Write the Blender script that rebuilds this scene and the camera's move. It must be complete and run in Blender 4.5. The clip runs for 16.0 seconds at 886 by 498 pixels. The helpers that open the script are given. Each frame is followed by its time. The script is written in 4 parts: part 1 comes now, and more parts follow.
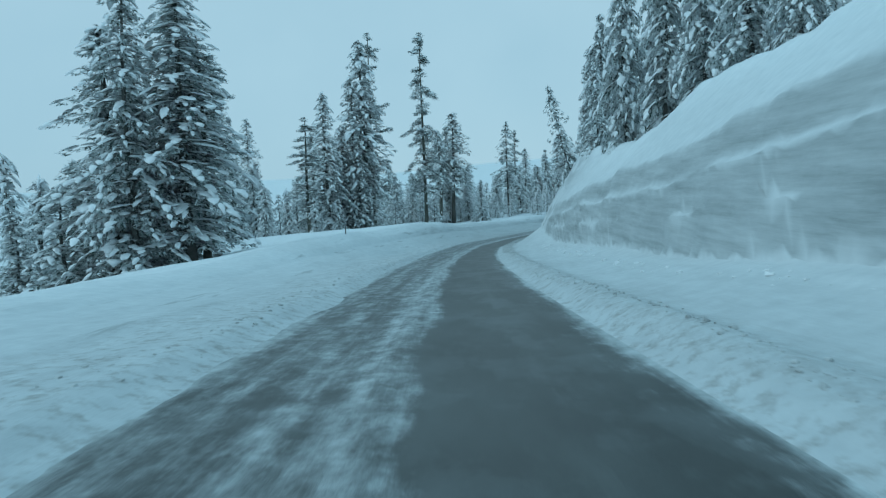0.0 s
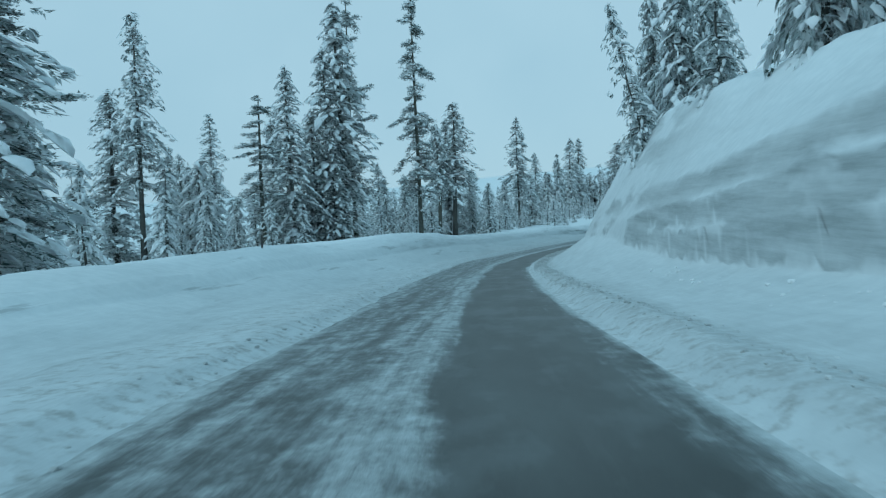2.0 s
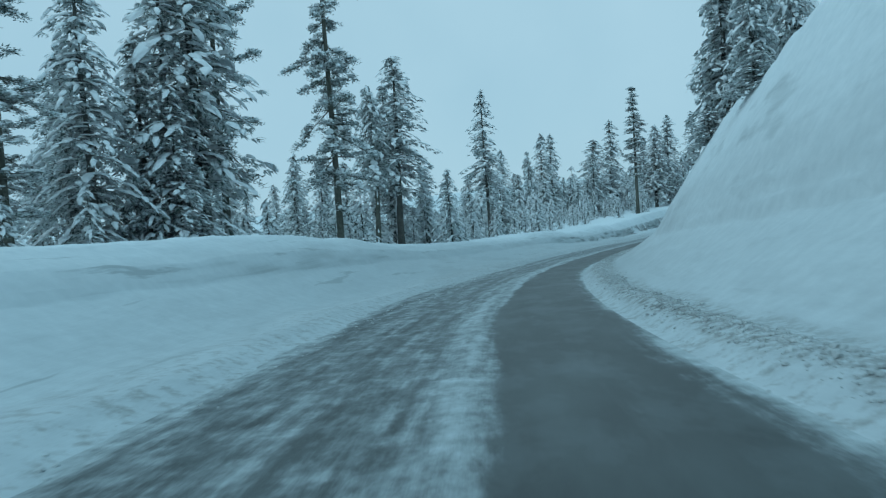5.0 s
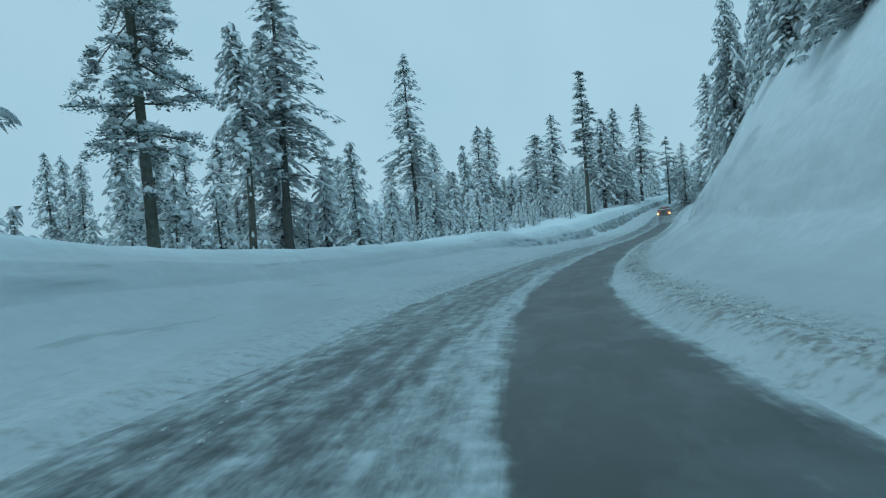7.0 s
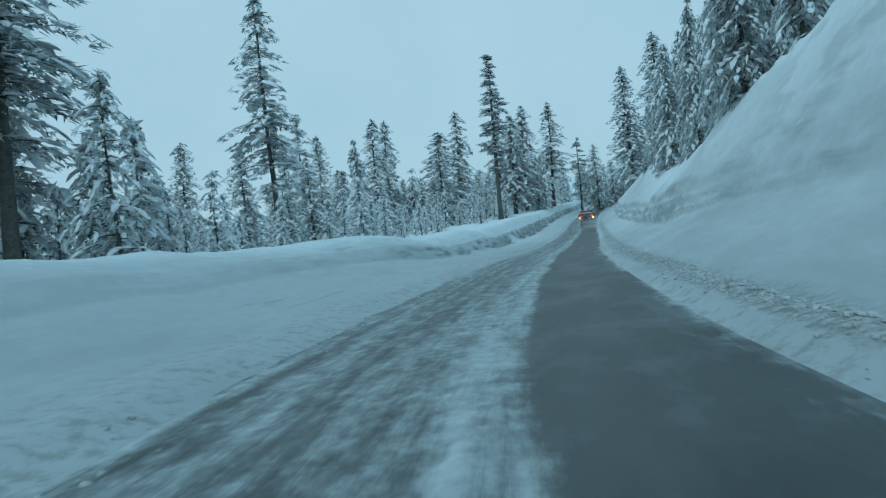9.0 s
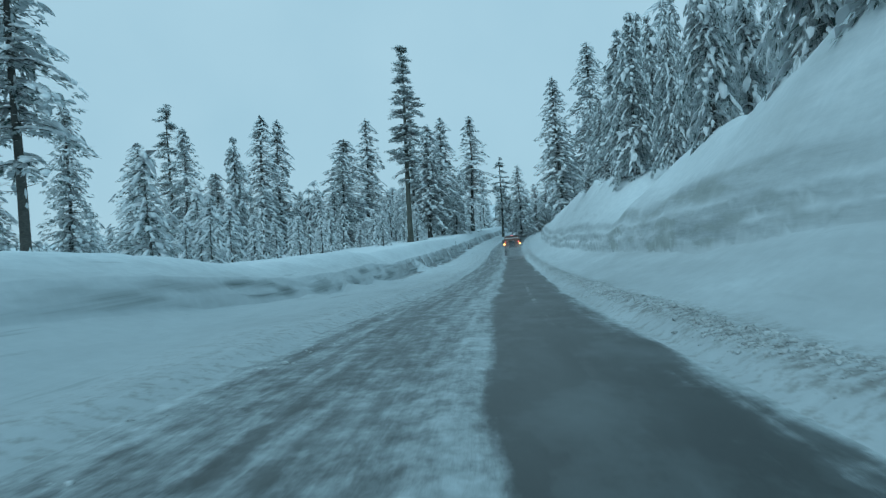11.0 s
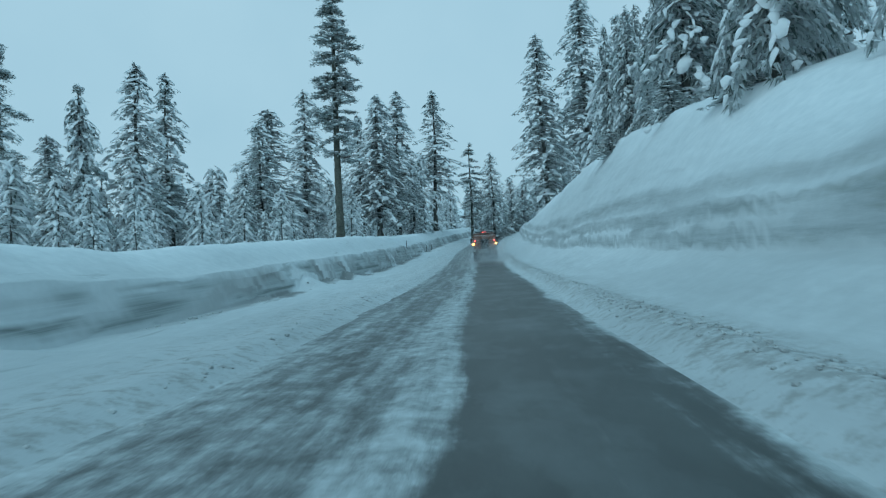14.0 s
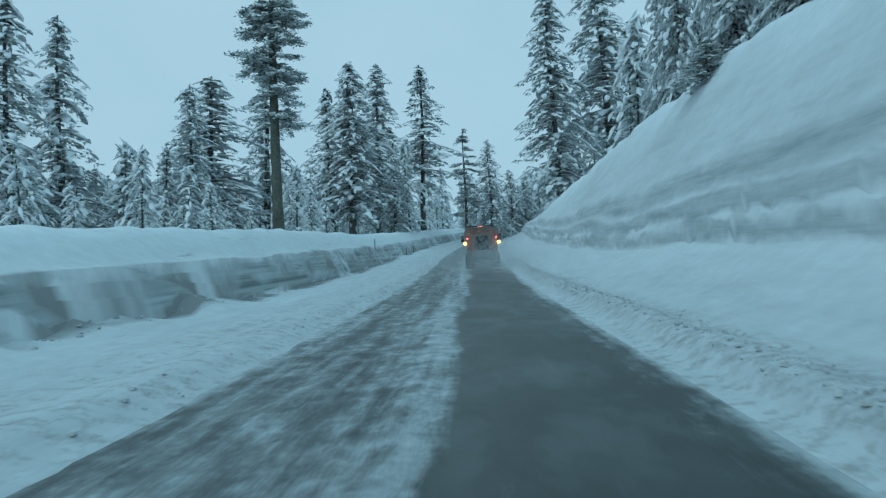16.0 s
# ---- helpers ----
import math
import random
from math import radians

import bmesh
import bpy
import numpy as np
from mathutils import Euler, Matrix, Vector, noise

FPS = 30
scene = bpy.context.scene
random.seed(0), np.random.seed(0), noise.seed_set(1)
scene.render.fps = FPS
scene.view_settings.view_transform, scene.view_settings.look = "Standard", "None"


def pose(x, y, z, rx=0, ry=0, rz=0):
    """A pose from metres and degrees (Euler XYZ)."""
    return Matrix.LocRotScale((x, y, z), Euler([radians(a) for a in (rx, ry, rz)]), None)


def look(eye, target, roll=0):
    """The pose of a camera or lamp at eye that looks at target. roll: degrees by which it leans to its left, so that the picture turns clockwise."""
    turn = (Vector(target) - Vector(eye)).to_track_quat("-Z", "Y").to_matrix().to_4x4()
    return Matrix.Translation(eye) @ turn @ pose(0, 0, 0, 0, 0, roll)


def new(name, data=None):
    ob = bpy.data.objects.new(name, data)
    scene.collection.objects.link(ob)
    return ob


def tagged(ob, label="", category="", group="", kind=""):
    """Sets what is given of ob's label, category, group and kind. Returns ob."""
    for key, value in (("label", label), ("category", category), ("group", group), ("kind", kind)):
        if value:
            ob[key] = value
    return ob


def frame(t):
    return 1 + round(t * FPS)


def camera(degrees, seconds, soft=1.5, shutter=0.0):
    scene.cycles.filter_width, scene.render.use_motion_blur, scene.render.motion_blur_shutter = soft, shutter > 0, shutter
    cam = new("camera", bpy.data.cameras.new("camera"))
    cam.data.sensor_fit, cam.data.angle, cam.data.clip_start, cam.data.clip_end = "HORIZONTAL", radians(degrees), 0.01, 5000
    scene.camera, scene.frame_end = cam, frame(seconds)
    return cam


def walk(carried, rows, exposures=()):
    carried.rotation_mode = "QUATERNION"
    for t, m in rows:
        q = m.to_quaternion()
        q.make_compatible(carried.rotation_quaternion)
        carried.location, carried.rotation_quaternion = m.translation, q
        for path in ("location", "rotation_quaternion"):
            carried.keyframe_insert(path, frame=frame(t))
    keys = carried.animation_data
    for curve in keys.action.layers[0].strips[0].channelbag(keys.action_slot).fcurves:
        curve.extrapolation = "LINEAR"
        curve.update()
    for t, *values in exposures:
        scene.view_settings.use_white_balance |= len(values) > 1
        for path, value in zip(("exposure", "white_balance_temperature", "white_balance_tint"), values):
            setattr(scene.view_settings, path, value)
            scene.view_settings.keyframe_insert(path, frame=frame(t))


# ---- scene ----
cam = camera(62.6, 16.0, 1.2, 0.15)
METRES, EYE = 200.0, 1.5
ROWS = [
    (0.0, 0.0, 0.0, 0.0, -0.26, -4.84, 3.1),
    (0.5, 0.0001, 0.0332, -0.0023, -0.26, -4.86, 3.03),
    (1.0, 0.0006, 0.0665, -0.0047, -0.18, -4.7, 3.07),
    (1.5, 0.0012, 0.1, -0.007, -0.13, -4.5, 3.04),
    (2.0, 0.0022, 0.1336, -0.0092, -0.13, -3.6, 3.36),
    (2.5, 0.0029, 0.1666, -0.0115, -0.5, -3.59, 3.55),
    (3.0, 0.004, 0.1997, -0.0138, -0.5, -3.58, 3.59),
    (5.5, 0.0163, 0.3648, -0.0246, -4.49, -2.02, 5.24),
    (6.0, 0.021, 0.3966, -0.0263, -5.46, -1.96, 5.32),
    (6.5, 0.0262, 0.4281, -0.0277, -6.9, -2.21, 5.58),
    (7.0, 0.0322, 0.4592, -0.0293, -8.56, -2.02, 6.0),
    (7.5, 0.0393, 0.4893, -0.0307, -9.69, -1.87, 5.96),
    (8.0, 0.0468, 0.5185, -0.0322, -11.99, -2.36, 6.35),
    (8.5, 0.0549, 0.5477, -0.0333, -14.04, -2.33, 6.82),
    (9.0, 0.0643, 0.5762, -0.0345, -16.11, -1.93, 6.54),
    (9.5, 0.0752, 0.6047, -0.0354, -18.24, -1.08, 5.67),
    (12.0, 0.1389, 0.7376, -0.0389, -24.11, -0.63, 3.97),
    (12.5, 0.1521, 0.7633, -0.0396, -24.61, -0.56, 3.9),
    (13.0, 0.1653, 0.7888, -0.0404, -24.86, -0.48, 3.89),
    (13.5, 0.1787, 0.8146, -0.0413, -24.93, -0.41, 3.85),
    (14.0, 0.1932, 0.8408, -0.0423, -24.96, -0.32, 3.73),
    (14.5, 0.2076, 0.868, -0.043, -24.97, -0.28, 3.67),
    (15.0, 0.2214, 0.8949, -0.0433, -25.04, -0.34, 3.68),
    (15.5, 0.2355, 0.9211, -0.0436, -25.17, -0.2, 3.62),
    (16.0, 0.2502, 0.9484, -0.0441, -25.31, -0.06, 3.52),
]

EXPOSURE = [(0.0, 0.035, 6360, 10), (16.0, 0.035, 6360, 10)]
walk(cam, [(t, pose(METRES * x, METRES * y, METRES * z + EYE, 90 + pitch, roll, yaw)) for t, x, y, z, yaw, pitch, roll in ROWS], EXPOSURE)

# ---- light: a closed, snow-laden sky ----
world = bpy.data.worlds.new("overcast")
scene.world = world
world.use_nodes = True
wn, wl = world.node_tree.nodes, world.node_tree.links
wn.clear()
w_out, w_bg = wn.new("ShaderNodeOutputWorld"), wn.new("ShaderNodeBackground")
w_sky = wn.new("ShaderNodeTexSky")
w_sky.sky_type, w_sky.sun_disc, w_sky.sun_elevation, w_sky.sun_rotation = "NISHITA", False, radians(38), radians(250)
w_co, w_noise, w_ramp = wn.new("ShaderNodeTexCoord"), wn.new("ShaderNodeTexNoise"), wn.new("ShaderNodeValToRGB")
w_noise.inputs["Scale"].default_value, w_noise.inputs["Detail"].default_value = 1.7, 5.0
w_ramp.color_ramp.elements[0].position, w_ramp.color_ramp.elements[0].color = 0.34, (0.325, 0.552, 0.668, 1)
w_ramp.color_ramp.elements[1].position, w_ramp.color_ramp.elements[1].color = 0.68, (0.42, 0.65, 0.755, 1)
w_up, w_high, w_zenith = wn.new("ShaderNodeSeparateXYZ"), wn.new("ShaderNodeMapRange"), wn.new("ShaderNodeMix")
w_high.interpolation_type = "SMOOTHSTEP"
w_high.inputs["From Min"].default_value, w_high.inputs["From Max"].default_value = 0.25, 0.95
w_zenith.data_type = "RGBA"
w_zenith.inputs["B"].default_value = (0.222, 0.505, 0.655, 1)
w_gain = wn.new("ShaderNodeMix")
w_gain.data_type = "RGBA"
w_scale = wn.new("ShaderNodeVectorMath")
w_scale.operation = "SCALE"
w_scale.inputs["Scale"].default_value = 0.1
w_gain.inputs["Factor"].default_value = 0.94
wl.new(w_co.outputs["Generated"], w_noise.inputs["Vector"])
wl.new(w_noise.outputs["Fac"], w_ramp.inputs["Fac"])
wl.new(w_sky.outputs["Color"], w_scale.inputs[0])
wl.new(w_scale.outputs["Vector"], w_gain.inputs["A"])
wl.new(w_co.outputs["Generated"], w_up.inputs["Vector"])
wl.new(w_up.outputs["Z"], w_high.inputs["Value"])
wl.new(w_high.outputs["Result"], w_zenith.inputs["Factor"])
wl.new(w_ramp.outputs["Color"], w_zenith.inputs["A"])
wl.new(w_zenith.outputs["Result"], w_gain.inputs["B"])
wl.new(w_gain.outputs["Result"], w_bg.inputs["Color"])
w_bg.inputs["Strength"].default_value = 1.0
wl.new(w_bg.outputs["Background"], w_out.inputs["Surface"])

sun = new("sun", bpy.data.lights.new("sun", "SUN"))
sun.data.energy, sun.data.angle, sun.data.color = 0.58, radians(60), (0.72, 0.95, 1.0)
sun.matrix_world = look((0, 0, 80), (45, 20, 0))


# ---- small tools ----
def smooth(a, b, v):
    u = np.clip((v - a) / (b - a), 0, 1)
    return u * u * (3 - 2 * u)


def value_noise(x, y, seed=0):
    """Smooth noise between -1 and 1 on arrays."""
    xi, yi = np.floor(x).astype(np.int64), np.floor(y).astype(np.int64)
    fx, fy = x - xi, y - yi
    fx, fy = fx * fx * (3 - 2 * fx), fy * fy * (3 - 2 * fy)

    def corner(a, b):
        h = (a * 374761393 + b * 668265263 + seed * 974711) & 0x7FFFFFFF
        h = ((h ^ (h >> 13)) * 1274126177) & 0x7FFFFFFF
        return ((h ^ (h >> 16)) & 0xFFFF) / 32767.5 - 1.0

    top = corner(xi, yi) * (1 - fx) + corner(xi + 1, yi) * fx
    low = corner(xi, yi + 1) * (1 - fx) + corner(xi + 1, yi + 1) * fx
    return top * (1 - fy) + low * fy


def fbm(x, y, octaves=4, seed=0):
    total, gain = 0.0, 1.0
    for k in range(octaves):
        total = total + gain * value_noise(x * 2 ** k, y * 2 ** k, seed + k)
        gain *= 0.5
    return total / 1.9


def mesh_from(name, verts, faces, mats=(), face_mats=None, uv=None, shade=True):
    me = bpy.data.meshes.new(name)
    me.from_pydata(verts, [], faces)
    for m in mats:
        me.materials.append(m)
    if face_mats is not None:
        me.polygons.foreach_set("material_index", face_mats)
    if uv is not None:
        layer = me.uv_layers.new(name="along")
        idx = np.empty(len(me.loops), dtype=np.int32)
        me.loops.foreach_get("vertex_index", idx)
        layer.data.foreach_set("uv", np.asarray(uv, dtype=np.float32)[idx].ravel())
    if shade:
        me.polygons.foreach_set("use_smooth", [True] * len(me.polygons))
    me.update()
    return me


def part(name, bm, material, parent, label="", smooth_faces=False):
    me = bpy.data.meshes.new(name)
    bm.to_mesh(me)
    bm.free()
    me.materials.append(material)
    if smooth_faces:
        me.polygons.foreach_set("use_smooth", [True] * len(me.polygons))
    ob = new(name, me)
    ob.parent = parent
    return tagged(ob, label)


# ---- the line of the road ----
S = np.arange(-160, 701, 1.0)
EYES = np.array([(METRES * r[1], METRES * r[2], METRES * r[3]) for r in ROWS])
RUN = np.concatenate([[0], np.cumsum(np.hypot(*np.diff(EYES[:, :2], axis=0).T))])
BEND = radians(27.8)


def eased(v):
    k = np.exp(-0.5 * (np.arange(-30, 31) / 9.0) ** 2)
    return np.convolve(np.pad(v, 30, mode="reflect", reflect_type="odd"), k / k.sum(), mode="valid")


AHEAD = np.clip(S - RUN[-1], 0, None)
# beyond the last row the road runs on straight and then bends gently to the right
TURN = BEND + np.radians(0.05 * np.clip(AHEAD - 55, 0, 160))
STEP = np.where(AHEAD > 0, np.diff(AHEAD, prepend=0), 0)
CX = eased(np.interp(S, RUN, EYES[:, 0]) + np.cumsum(STEP * np.sin(TURN)))
CY = eased(np.interp(S, RUN, EYES[:, 1]) + np.cumsum(STEP * np.cos(TURN)) + np.minimum(S, 0))
CLIMB = np.where(AHEAD < 15, 0, np.where(AHEAD < 75, (AHEAD - 15) ** 2 / 120 * 0.03, (AHEAD - 45) * 0.03))
CZ = eased(np.interp(S, RUN, EYES[:, 2]) - 0.07 * np.minimum(S, 0) - 0.010 * np.minimum(AHEAD, 40) + CLIMB)
TX, TY = np.gradient(CX), np.gradient(CY)
TN = np.hypot(TX, TY)
TX, TY = TX / TN, TY / TN


def plan(s, d):
    """World x, y of a point s metres along the road and d to its right."""
    return np.interp(s, S, CX) + d * np.interp(s, S, TY), np.interp(s, S, CY) - d * np.interp(s, S, TX)


def along(x, y):
    k = int(np.argmin((CX - x) ** 2 + (CY - y) ** 2))
    return S[k] + (x - CX[k]) * TX[k] + (y - CY[k]) * TY[k], (x - CX[k]) * TY[k] - (y - CY[k]) * TX[k]


LEFT_BANK = ((-80, 0.6), (18, 0.6), (28, 0.8), (36, 1.0), (40, 1.4), (50, 1.7), (60, 2.2), (76, 2.4), (88, 2.8), (97, 3.0), (107, 2.8), (116, 2.3), (131, 2.15), (145, 2.1),
             (155, 2.4), (164, 2.3), (172, 1.9), (180, 2.2), (190, 2.6), (198, 2.3), (205, 2.5), (217, 2.9), (236, 3.2), (251, 3.3), (275, 2.9), (300, 2.8), (420, 2.4))
RIGHT_BANK = ((-80, 7.28), (8, 7.16), (20, 6.79), (32, 7.19), (42, 6.41), (52, 7.12), (62, 8.43), (72, 8.60), (82, 8.90), (92, 8.79), (102, 8.28), (112, 8.51), (122, 8.47), (132, 8.62), (142, 8.41), (152, 8.15), (162, 8.12), (172, 6.58), (182, 7.13), (192, 5.42), (202, 6.99), (212, 7.99), (222, 8.60), (232, 9.24), (244, 8.39), (258, 7.94), (275, 6.90), (300, 5.50), (330, 4.20), (370, 3.60), (420, 3.40))
# how far from the road's line the crest of the right bank runs
CREST = ((-80, 10.40), (8, 10.42), (32, 10.37), (52, 10.58), (62, 10.13), (72, 10.14), (92, 10.35), (102, 10.55), (112, 11.01), (122, 10.46), (132, 10.24), (142, 10.26), (152, 10.90), (172, 10.49), (182, 11.02), (192, 10.91), (202, 10.32), (212, 10.23), (222, 10.73), (232, 11.05), (244, 10.63), (258, 10.79), (300, 10.40), (420, 10.40))


def relief(s, d):
    """Height of the snow over the road's level."""
    h_left = np.interp(s, *zip(*LEFT_BANK))
    h_right = np.interp(s, *zip(*RIGHT_BANK))
    crest_at = np.interp(s, *zip(*CREST))
    a = -d
    cut = 0.28 + 0.72 * smooth(140, 176, s)
    wob = 0.35 * fbm(s / 9.0, s * 0 + 3.1, 3, 5)
    nick = [wob + (0.09 - 0.055 * smooth(214, 232, s)) * fbm(s / 3.2, s * 0 + 5.3 * k, 4, 101 + 3 * k) for k in (1, 2, 3)]
    edge = np.interp(s, (18, 38, 79, 92, 116, 160, 187), (2.95, 3.3, 4.1, 4.6, 4.0, 4.2, 3.35)) + 0.30 * fbm(s / 3.5, s * 0 + 0.7, 3, 9)
    shoulder = 0.22 * smooth(edge, edge + 0.8, a)
    soft = (h_left - 0.22) * smooth(5.6 + wob, 10.8 + wob, a)
    # cut face on the left: thin ledges under a rounded cap of fresh snow
    wall = (h_left - 0.22) * (0.24 * smooth(8.62 + nick[0], 8.76 + nick[0], a) + 0.17 * smooth(8.86 + nick[1], 8.98 + nick[1], a) + 0.14 * smooth(9.06 + nick[2], 9.18 + nick[2], a) + 0.45 * smooth(9.1 + wob, 11.4 + wob, a) ** 0.8)
    ruts = -0.07 * smooth(140, 165, s) * (np.exp(-((a - 5.0 - 0.6 * wob) / 0.26) ** 2) + 0.7 * np.exp(-((a - 6.7 - 0.8 * wob) / 0.3) ** 2))
    # loose snow slumped in heaps against the foot of the cut
    heap = smooth(165, 185, s) * smooth(236, 218, s) * np.clip(1.3 * fbm(s / 2.6, s * 0 + 2.9, 3, 61), 0, 0.65) * np.clip(1 - np.abs(a - 8.5 - wob) / np.where(a < 8.5 + wob, 1.5 + 0.4 * value_noise(s / 2.0, s * 0, 63), 0.6), 0, 1) ** 1.3
    fall = np.interp(s, (0, 60, 90, 420), (0.15, 0.13, 0.05, 0.02))
    left = shoulder + ruts + heap + soft * (1 - cut) + wall * cut - fall * np.clip(a - 11, 0, 150)
    r_edge = np.interp(s, (0, 190, 205), (2.25, 2.25, 2.48)) + 0.16 * fbm(s / 2.6, s * 0 + 8.7, 3, 12)
    berm = 0.14 * smooth(r_edge, r_edge + 0.35, d) + (0.16 + 0.10 * fbm(s / 1.7, d / 0.8, 3, 14)) * np.exp(-((d - 3.0 - 0.3 * wob) / 0.38) ** 2)
    foot = np.interp(s, (0, 60, 150, 200), (0.75, 0.9, 1.0, 1.25)) + 0.25 * fbm(s / 11.0, s * 0 + 1.3, 3, 17)
    lip = np.interp(s, (0, 40, 70, 90, 140, 165, 300), (3.8, 3.2, 2.6, 2.2, 2.4, 3.0, 2.6)) + 0.45 * fbm(s / 8.0, s * 0 + 6.1, 4, 19)
    at = 6.1 + 1.0 * wob + 0.16 * fbm(s / 1.6, s * 0 + 4.4, 3, 8) + np.interp(s, (60, 90, 140, 165), (0, 0.3, 0.3, 0))
    shelf = (foot - 0.14) * np.clip((d - 3.2) / (at - 3.2), 0, 1) ** 1.3
    # the cut face breaks off in three uneven terraces
    chip = [0.14 * fbm(s / 3.4, s * 0 + 7.7 * k, 4, 81 + 3 * k) + 0.035 * value_noise(s / 0.7, s * 0 + k, 90 + k) for k in (1, 2, 3)]
    wall_r = (lip - foot) * (0.42 * smooth(at + chip[0], at + 0.15 + chip[0], d) + 0.33 * smooth(at + 0.22 + chip[1], at + 0.40 + chip[1], d) + 0.25 * smooth(at + 0.50 + chip[2], at + 1.05 + chip[2], d))
    u = np.clip((d - at - 0.3) / (crest_at - at - 0.3), 0, 1)
    face = (h_right - lip) * (0.8 * u + 0.2 * smooth(0, 1, u))
    back = 7.0 * (1 - np.exp(-np.clip(d - crest_at - 0.1, 0, 200) / 26.0))
    # on the inside of the bend the face runs up from the road in one sweep
    sweep = 0.5 * smooth(48, 68, s) * smooth(168, 150, s)
    v = np.clip((d - 3.4 - 0.3 * wob) / (crest_at - 3.4), 0, 1)
    right = berm + (shelf + wall_r + face) * (1 - sweep) + (h_right - 0.14) * v ** 1.35 * sweep + back
    z = np.where(d < -0.5, left, right)
    on_snow = smooth(3.5, 5.5, np.abs(d + 0.4))
    rough = on_snow * (0.14 * fbm(s / 5.0, d / 2.6, 4, 21) + 0.035 * fbm(s / 0.9, d / 0.7, 3, 25))
    lumps = smooth(3.2, 3.8, np.abs(d + 0.4)) * 0.03 * np.abs(fbm(s / 0.5, d / 0.35, 2, 31))
    crest = 0.42 * np.exp(-((d - crest_at + 0.1) / 1.5) ** 2) * fbm(s / 3.0, s * 0 + 2.2, 4, 41) + 0.10 * np.exp(-((d + 11.2) / 1.2) ** 2) * fbm(s / 3.0, s * 0 + 5.2, 4, 43) + 0.13 * smooth(160, 185, s) * np.exp(-((d + 11.3) / 0.7) ** 2) * fbm(s / 1.1, s * 0 + 3.7, 3, 65)
    wide = 2.2 * smooth(20, 60, np.abs(d)) * fbm(s / 45.0, d / 45.0, 3, 47)
    sunk = -0.16 * (1 - smooth(edge - 0.25, edge - 0.05, a)) * (1 - smooth(2.0, 2.2, d))
    return z + rough + lumps + crest + wide + sunk


def height(s, d):
    return np.interp(s, S, CZ) + relief(np.asarray(s, float), np.asarray(d, float))


def ground_at(x, y):
    s, d = along(x, y)
    return float(height(np.array([s]), np.array([d]))[0])


# ---- materials ----
def material(name, rough=0.8, spec=0.3):
    m = bpy.data.materials.new(name)
    m.use_nodes = True
    b = m.node_tree.nodes["Principled BSDF"]
    b.inputs["Roughness"].default_value = rough
    b.inputs["Specular IOR Level"].default_value = spec
    return m, m.node_tree.nodes, m.node_tree.links, b


def tex(nodes, links, vector, scale, detail=4.0, rough=0.55, stretch=None):
    n = nodes.new("ShaderNodeTexNoise")
    n.inputs["Scale"].default_value, n.inputs["Detail"].default_value, n.inputs["Roughness"].default_value = scale, detail, rough
    if stretch:
        mp = nodes.new("ShaderNodeMapping")
        mp.inputs["Scale"].default_value = stretch
        links.new(vector, mp.inputs["Vector"])
        vector = mp.outputs["Vector"]
    links.new(vector, n.inputs["Vector"])
    return n.outputs["Fac"]


def ramp(nodes, links, fac, *stops):
    r = nodes.new("ShaderNodeValToRGB")
    while len(r.color_ramp.elements) < len(stops):
        r.color_ramp.elements.new(0.5)
    for e, (p, c) in zip(r.color_ramp.elements, stops):
        e.position, e.color = p, (*c, 1) if len(c) == 3 else c
    links.new(fac, r.inputs["Fac"])
    return r.outputs["Color"]


def grey(v):
    return (v, v, v)


def blend(nodes, links, fac, a, b):
    n = nodes.new("ShaderNodeMix")
    n.data_type = "RGBA"
    if isinstance(fac, float):
        n.inputs["Factor"].default_value = fac
    else:
        links.new(fac, n.inputs["Factor"])
    for sock, v in (("A", a), ("B", b)):
        if isinstance(v, tuple):
            n.inputs[sock].default_value = (*v, 1)
        else:
            links.new(v, n.inputs[sock])
    return n.outputs["Result"]


def maths(nodes, links, op, a, b=0.0, clamp=False):
    n = nodes.new("ShaderNodeMath")
    n.operation, n.use_clamp = op, clamp
    for k, v in enumerate((a, b)):
        if isinstance(v, (int, float)):
            n.inputs[k].default_value = v
        else:
            links.new(v, n.inputs[k])
    return n.outputs[0]


def bump(nodes, links, bsdf, heights, strength=0.4, distance=0.05):
    n = nodes.new("ShaderNodeBump")
    n.inputs["Strength"].default_value, n.inputs["Distance"].default_value = strength, distance
    links.new(heights, n.inputs["Height"])
    links.new(n.outputs["Normal"], bsdf.inputs["Normal"])


def uv_of(nodes):
    n = nodes.new("ShaderNodeUVMap")
    n.uv_map = "along"
    return n.outputs["UV"]


